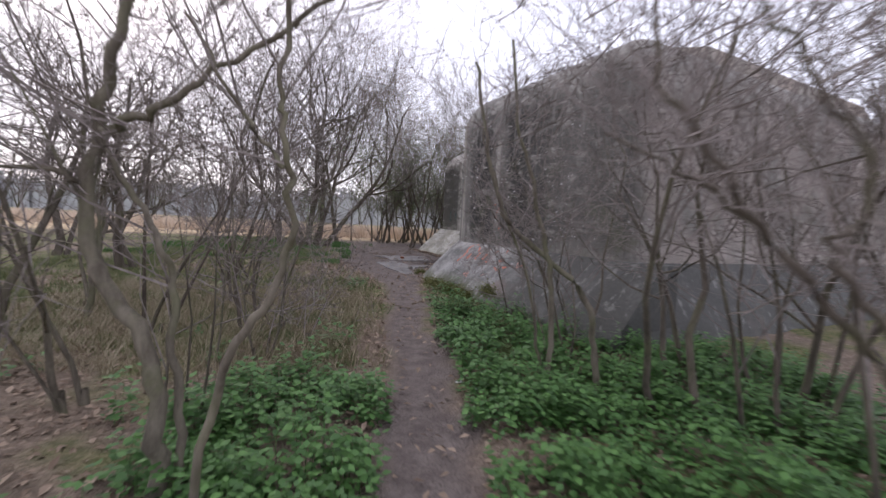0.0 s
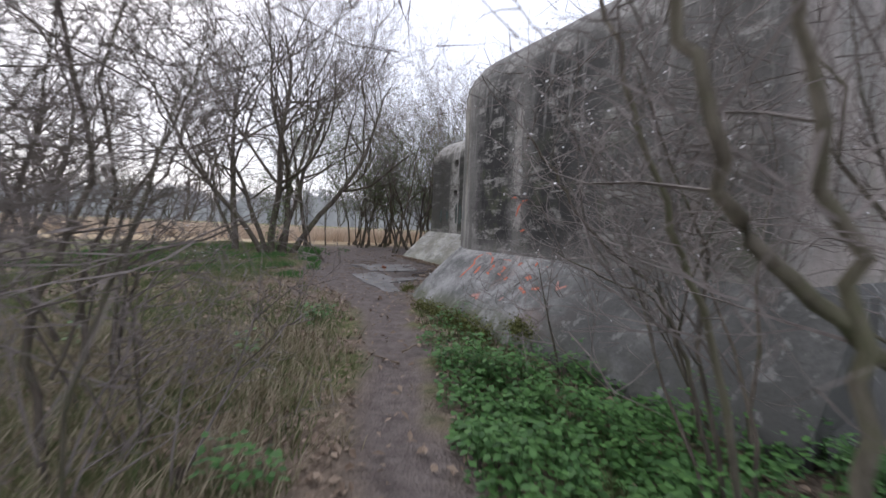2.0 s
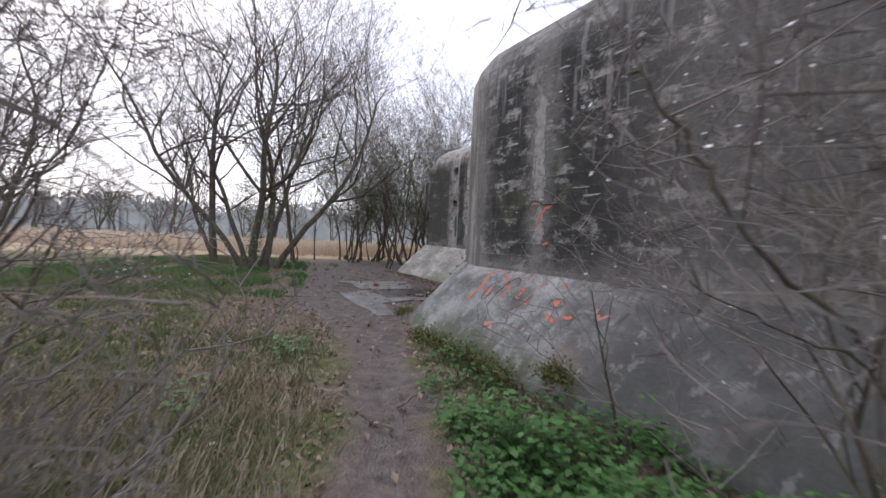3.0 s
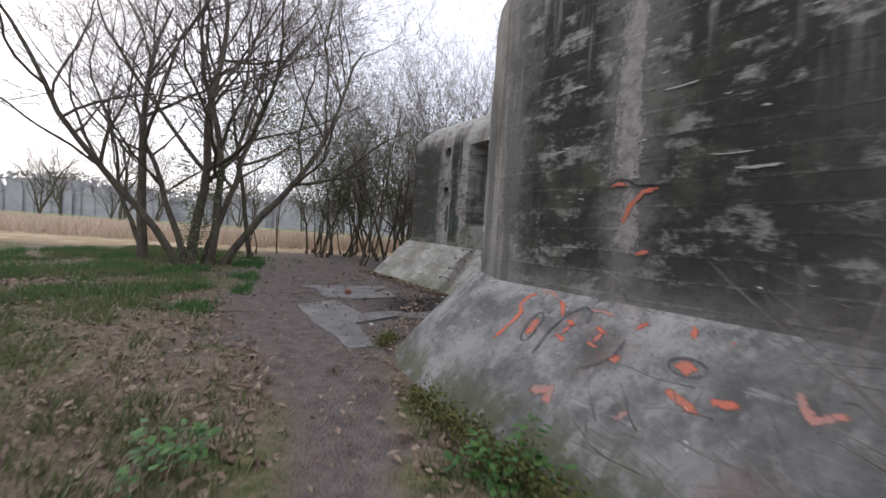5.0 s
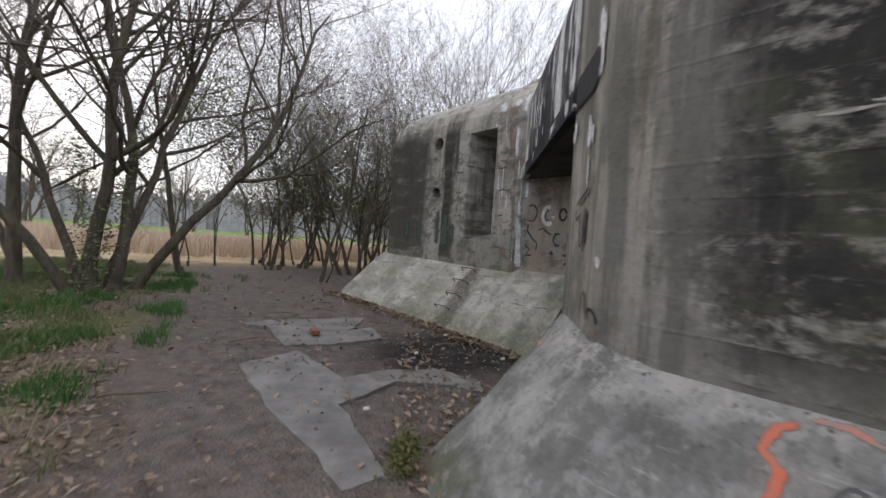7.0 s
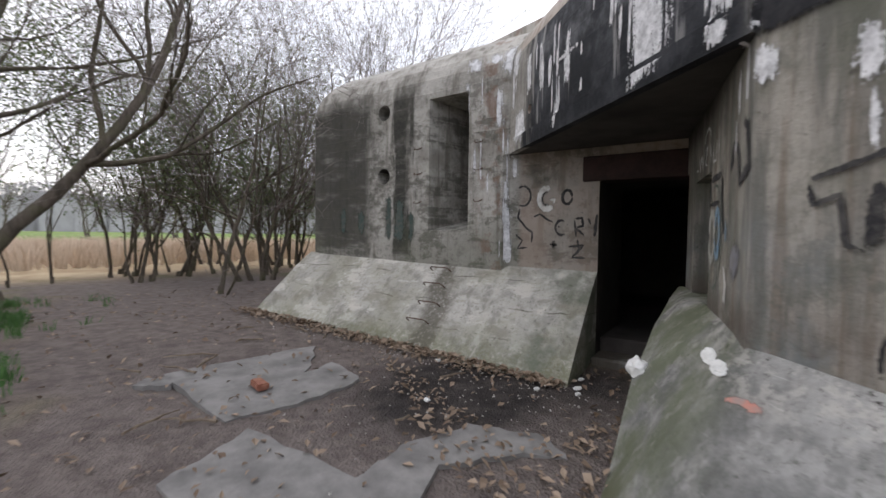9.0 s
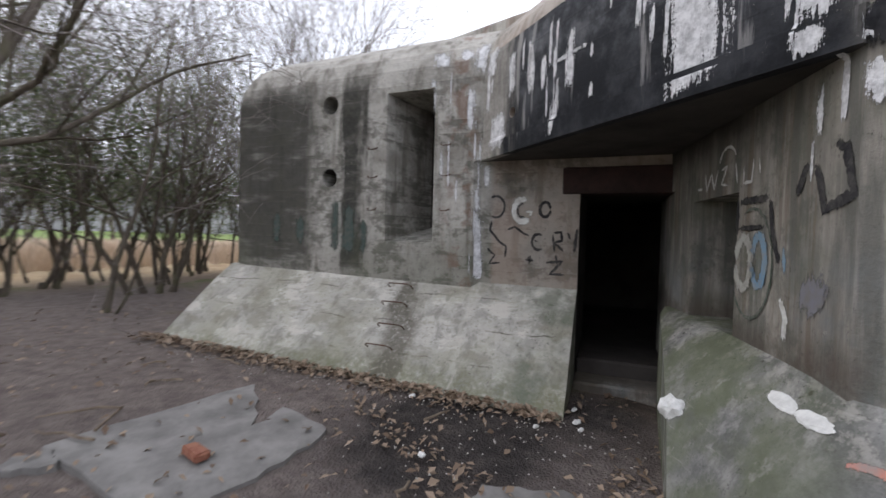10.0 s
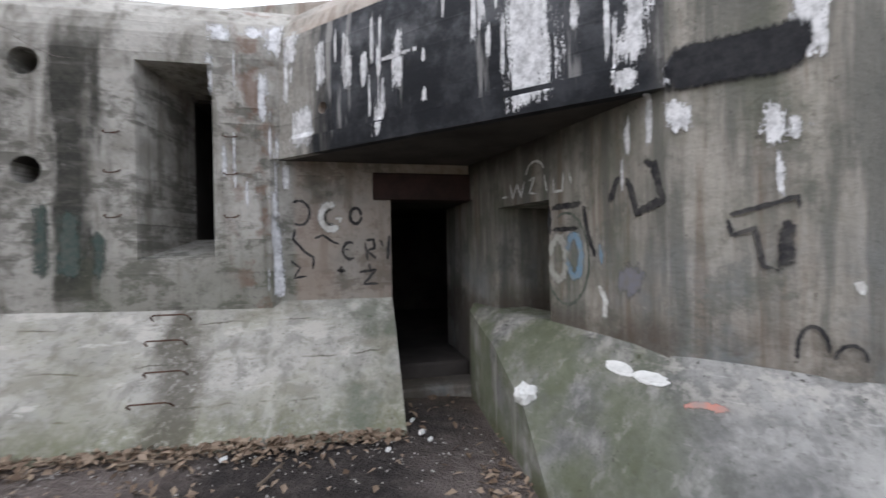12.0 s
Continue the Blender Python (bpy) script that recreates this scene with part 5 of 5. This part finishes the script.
def blades(name, label, points, seed, height, mat, category, n=9, lean=0.5, wide=0.004):
    r = random.Random(seed)
    v, f = [], []
    for x, y in points:
        z = float(ground_z(x, y)) - 0.03
        for k in range(n):
            a = r.uniform(0, 6.28)
            h = height * r.uniform(0.4, 1.1)
            bx, by = x + r.gauss(0, 0.05), y + r.gauss(0, 0.05)
            ox, oy = math.cos(a) * h * lean * r.random(), math.sin(a) * h * lean * r.random()
            w = wide
            c = len(v)
            v += [(bx - w, by, z), (bx + w, by, z), (bx + ox * 0.5 + w * 0.7, by + oy * 0.5, z + h * 0.65), (bx + ox * 0.5 - w * 0.7, by + oy * 0.5, z + h * 0.65), (bx + ox, by + oy, z + h)]
            f += [(c, c + 1, c + 2, c + 3), (c + 3, c + 2, c + 4)]
    return tagged(raw_object(name, v, f, mat), label, category, kind="stuff")


def grass_want(x, y):
    d = off_path(x, y)
    if d < 0.05 or (x > path_x(y) and (wall_gap(x, y) < 0.0 or y > 9.5)):
        return 0
    n = noise.noise((x * 0.6, y * 0.6, 1.0)) + 0.6 * noise.noise((x * 2.3, y * 2.3, 5.0))
    fade = min(1.0, d / 0.9)
    meadow = 0.35 if -5.5 < x and 4.8 < y < 9.5 else 0.06
    if y > 9.0 and x > -3.4 - 0.2 * noise.noise((x, y, 2.0)):
        return 0.04 * fade
    return (0.95 if n > 0.05 else meadow) * fade


blades("grass", "short rough green grass tufts in leaf litter", scatter(9500, (-9, 1.0, 4.0, 22.0), 8, grass_want), 9, 0.14, GRASS, "grass", 10, 0.9, 0.005)
blades("dry_grass", "dry straw-coloured grass tufts beside the path", scatter(1900, (-5.5, 0.5, 3.5, 13.0), 10, lambda x, y: min(0.6, max(0.0, off_path(x, y))) * (1.0 if y < 7.5 else 0.06) if x < path_x(y) else 0), 11, 0.22, STRAW, "grass", 8, 1.6)
blades("reeds", "pale straw reeds along the field's edge", scatter(9000, (-42, 8, 26.0, 42.0), 12, lambda x, y: 0.9 if y - 0.35 * x > 28.5 else 0), 13, 0.85, STRAW_PALE, "reeds", 6, 0.6, 0.014)


blades("grass_clump", "lush green grass under the trees at the clearing's edge", scatter(1700, (-9.5, -2.9, 11.5, 19.5), 18, lambda x, y: 0.9 if noise.noise((x * 0.9, y * 0.9, 21.0)) > 0.02 and x < -2.8 - 0.25 * (y - 13) else 0.02), 19, 0.17, HERB, "grass", 12, 0.8)


def litter_leaves(points, seed):
    r = random.Random(seed)
    v, f = [], []
    for x, y in points:
        z = float(ground_z(x, y)) + r.uniform(-0.005, 0.035)
        a, s = r.uniform(0, 6.28), r.uniform(0.018, 0.045)
        u, w = Vector((math.cos(a), math.sin(a), r.gauss(0, 0.35))) * s, Vector((-math.sin(a), math.cos(a), r.gauss(0, 0.35))) * s * 0.55
        p = Vector((x, y, z))
        c = len(v)
        v += [p - u, p + w + Vector((0, 0, 0.008)), p + u, p - w + Vector((0, 0, 0.008))]
        f += [(c, c + 1, c + 2), (c, c + 2, c + 3)]
    return tagged(raw_object("leaf_litter", v, f, DRY), "brown dead leaves strewn over the dirt", "leaves", kind="stuff")


litter_leaves(scatter(26000, (-7, 3.5, 1.0, 20.0), 14, lambda x, y: (0.14 if off_path(x, y) < 0 else 0.85) * (1 if y < 14 else 0.6) * (0.15 if x > 0.1 and y > 12 else 1)), 15)


toe_leaves = []
rt = random.Random(77)
for k in range(1500):
    s, o = rt.uniform(-4.2, 1.1), abs(rt.gauss(0, 0.13)) + 0.93
    toe_leaves.append(on_l(s, o))
litter_leaves(toe_leaves, 78)


def crumbs(count, seed):
    """Flakes of mortar, shell and paper trodden into the burnt dirt."""
    r = random.Random(seed)
    v, f = [], []
    for k in range(count):
        x, y = (r.gauss(0.55, 0.65), r.gauss(12.95, 0.5)) if k % 2 else on_l(r.uniform(-3.5, 1.6), 1.1 + abs(r.gauss(0, 0.22)))
        p = Vector((x, y, float(ground_z(x, y)) + r.uniform(0.0, 0.02)))
        s = r.uniform(0.005, 0.015)
        c = len(v)
        for a in (0.0, 2.1, 4.2):
            v.append(p + Vector((math.cos(a + k), math.sin(a + k), r.gauss(0, 0.3))) * s * r.uniform(0.6, 1.2))
        v.append(p + Vector((0, 0, s * 0.7)))
        f += [(c, c + 1, c + 3), (c + 1, c + 2, c + 3), (c + 2, c, c + 3), (c, c + 2, c + 1)]
    return tagged(raw_object("rubble_crumbs", v, f, plain("pale_crumbs", (0.20, 0.185, 0.165), (0.50, 0.48, 0.44), 6)), "pale crumbs of mortar strewn over burnt dirt", "rubble", kind="stuff")


crumbs(420, 91)


# ---- broken paving and small things ----
def slab(points, label, lift=-0.005):
    ring = []
    r = random.Random(len(label))
    for p, q in zip(points, points[1:] + points[:1]):
        for k in range(5):
            f = k / 5
            ring.append((p[0] + (q[0] - p[0]) * f + r.uniform(-0.025, 0.025), p[1] + (q[1] - p[1]) * f + r.uniform(-0.025, 0.025)))
    bm = bmesh.new()
    hi = [bm.verts.new((x, y, float(ground_z(x, y)) + lift)) for x, y in ring]
    lo = [bm.verts.new((x * 1.0, y, float(ground_z(x, y)) - 0.12)) for x, y in ring]
    for i in range(len(ring)):
        j = (i + 1) % len(ring)
        bm.faces.new((lo[i], lo[j], hi[j], hi[i]))
    bm.faces.new(hi)
    bmesh.ops.recalc_face_normals(bm, faces=bm.faces)
    return tagged(mesh_object("paving_slab", bm, SLAB), label, "slab", group="broken paving")


slab([(-2.08, 14.5), (-1.60, 13.2), (-0.95, 13.35), (-0.42, 13.62), (-0.55, 14.2), (-0.85, 14.0), (-0.58, 14.85)], "worn grey concrete slab sunk in dirt before the bunker")
slab([(-1.96, 12.56), (-1.38, 11.28), (-0.93, 10.40), (-0.66, 10.5), (-0.95, 11.55), (-0.45, 12.05), (0.1, 11.95), (0.35, 11.75), (0.40, 12.1), (0.0, 12.42), (-0.55, 12.35), (-0.95, 12.15), (-1.42, 13.02)], "grey concrete strip breaking through dark dirt")
slab([(-2.26, 14.25), (-1.98, 14.15), (-2.0, 14.38), (-2.2, 14.42)], "small flat grey stone in the dirt")


def block(name, label, category, at, size, turn, mat, tilt=0.0, bevel=0.012):
    bm = bmesh.new()
    bmesh.ops.create_cube(bm, size=1)
    bmesh.ops.scale(bm, vec=size, verts=bm.verts)
    bmesh.ops.bevel(bm, geom=bm.edges[:], offset=bevel, segments=2, affect="EDGES")
    for v in bm.verts:
        v.co += Vector((noise.noise(v.co * 30), noise.noise(v.co * 31 + Vector((3, 0, 0))), noise.noise(v.co * 29))) * 0.006
    ob = mesh_object(name, bm, mat)
    ob.matrix_world = pose(at[0], at[1], at[2], tilt, 0, turn)
    return tagged(ob, label, category)


block("brick", "worn red brick lying on the slab", "brick", (-1.30, 13.75, float(ground_z(0, 13.75)) + 0.035), (0.10, 0.21, 0.06), 12, BRICK)


def crumpled(name, label, category, at, size, seed, mat):
    bm = bmesh.new()
    bmesh.ops.create_icosphere(bm, subdivisions=3, radius=1)
    for v in bm.verts:
        v.co *= 1 + 0.35 * noise.noise(v.co * 2.2 + Vector((seed, 0, 0))) + 0.15 * noise.noise(v.co * 6 + Vector((0, seed, 0)))
        v.co = Vector((v.co.x * size[0], v.co.y * size[1], v.co.z * size[2]))
    ob = mesh_object(name, bm, mat)
    ob.location = at
    return tagged(ob, label, category)


crumpled("plastic_bag", "crumpled white plastic bag caught on the concrete skirt", "bag", (0.92, 11.69, 0.86), (0.05, 0.085, 0.085), 1, LITTER)
def lay(name, label, category, x, y, size, turn, seed, mat):
    """Lays a thin crumpled sheet on whatever concrete lies under x, y."""
    hit, nrm = TREE.ray_cast(Vector((x, y, 2.4)), Vector((0, 0, -1)))[:2]
    ob = crumpled(name, label, category, (0, 0, 0), size, seed, mat)
    u = Vector((math.cos(radians(turn)), math.sin(radians(turn)), 0))
    u = (u - nrm * u.dot(nrm)).normalized()
    w = nrm.cross(u)
    turned = Matrix((u, w, nrm)).transposed().to_4x4()
    ob.matrix_world = Matrix.Translation(hit + nrm * 0.004) @ turned
    return ob


lay("white_cloth", "flattened white rag on the concrete ledge", "rag", 0.74, 11.12, (0.10, 0.04, 0.010), 38, 2, LITTER)
lay("white_cloth", "flattened white rag beside another on the ledge", "rag", 0.58, 10.98, (0.11, 0.04, 0.010), 45, 3, LITTER)
rl = random.Random(21)
for x, y in ((0.27, 4.9), (0.20, 3.75), (0.32, 3.6), (0.45, 7.8), (-1.55, 6.3), (0.89, 6.58), (1.25, 12.55), (1.45, 12.7), (1.15, 12.45), (0.9, 12.7), (-0.1, 12.9), (0.45, 13.75), (-0.75, 11.4), (0.12, 6.9)):
    crumpled("paper_scrap", "small crumpled white paper scrap on the ground", "litter", (x, y, float(ground_z(x, y)) + 0.015), (rl.uniform(0.02, 0.045), rl.uniform(0.015, 0.03), 0.015), rl.uniform(4, 40), LITTER)
for i in range(26):
    x, y = rl.uniform(-2.6, 0.6), rl.uniform(4.5, 17)
    if i < 8:
        x, y = rl.uniform(-2.0, -0.2), rl.uniform(14.4, 16.0)
    if wall_gap(x, y) < 0.1 and y < 11.5:
        continue
    a, ln = rl.uniform(0, 3.14), rl.uniform(0.15, 0.55)
    z = float(ground_z(x, y)) + 0.015
    pts = [(x + math.cos(a) * ln * (k / 4 - 0.5) + rl.gauss(0, 0.015), y + math.sin(a) * ln * (k / 4 - 0.5) + rl.gauss(0, 0.015), z + 0.008 * math.sin(k)) for k in range(5)]
    tagged(mesh_object("stick", tube(pts, [0.012, 0.011, 0.01, 0.008, 0.005], 5), STICK), "dry broken stick lying on the dirt", "stick", group="fallen sticks")


def moss_patch(points, seed, name, label):
    """Clumps of moss as many small cushions in one mesh."""
    r = random.Random(seed)
    v, f = leaves(points, 260 * len(points), 0.028, r, 0.6, 0.055)
    return tagged(raw_object(name, v, f, MOSS), label, "moss", kind="stuff")


moss_patch([(-0.30 + 0.06 * k, 9.0 - 0.13 * k, 0.34 + 0.02 * (k % 3)) for k in range(14)], 3, "moss", "dark green moss along the toe of the skirt")
moss_patch([(0.72 + 0.03 * k, 7.0 - 0.05 * k, 0.50) for k in range(4)], 4, "moss", "small tuft of moss on the concrete skirt")
moss_patch([(-0.58 + 0.02 * k, 10.5 + 0.08 * k, 0.31) for k in range(6)], 5, "moss", "green moss cushion at the corner of the skirt")


# ---- distance ----
def far_woods():
    r = random.Random(31)
    v, f = [], []
    for i in range(5000):
        x = r.uniform(-260, 130)
        y = 190 - 0.25 * abs(x + 60)
        hmax = 19 + 7 * noise.noise((x * 0.03, 0, 0)) + 3 * noise.noise((x * 0.15, 2, 0))
        z = 0.66 * hmax * r.uniform(0.75, 1.12)
        s = r.uniform(0.3, 0.8)
        c = len(v)
        a = r.uniform(0, 3.14)
        u, w = Vector((math.cos(a), 0.3 * math.sin(a), math.sin(a))) * s, Vector((-math.sin(a), 0.2, math.cos(a))) * s * 0.7
        p = Vector((x, y, z))
        v += [p - u, p + w, p + u, p - w]
        f += [(c, c + 1, c + 2, c + 3)]
    for i in range(1560):
        x = -260 + i * 0.25
        y = 192 - 0.25 * abs(x + 60) + r.uniform(-6, 6)
        h = 12 + 6 * noise.noise((x * 0.03, 0, 0)) + 4 * noise.noise((x * 0.15, 2, 0)) + 2.0 * noise.noise((x * 0.7, 4, 0))
        w = r.uniform(1.2, 3.0)
        c = len(v)
        v += [Vector((x - w, y, 0)), Vector((x + w, y, 0)), Vector((x + w * 0.9, y, h * 0.6)), Vector((x + r.uniform(-0.6, 0.6) * w, y, h * r.uniform(0.85, 1.1))), Vector((x - w * 0.9, y, h * 0.55))]
        f += [(c, c + 1, c + 2, c + 3, c + 4)]
    # distance haze is mixed into this pale mauve-grey colour
    return tagged(raw_object("far_woods", v, f, plain("haze_pale_woods", (0.36, 0.35, 0.365), (0.45, 0.44, 0.46), 0.35)), "hazy grey-brown woods beyond the fields", "woods", kind="stuff")


far_woods()
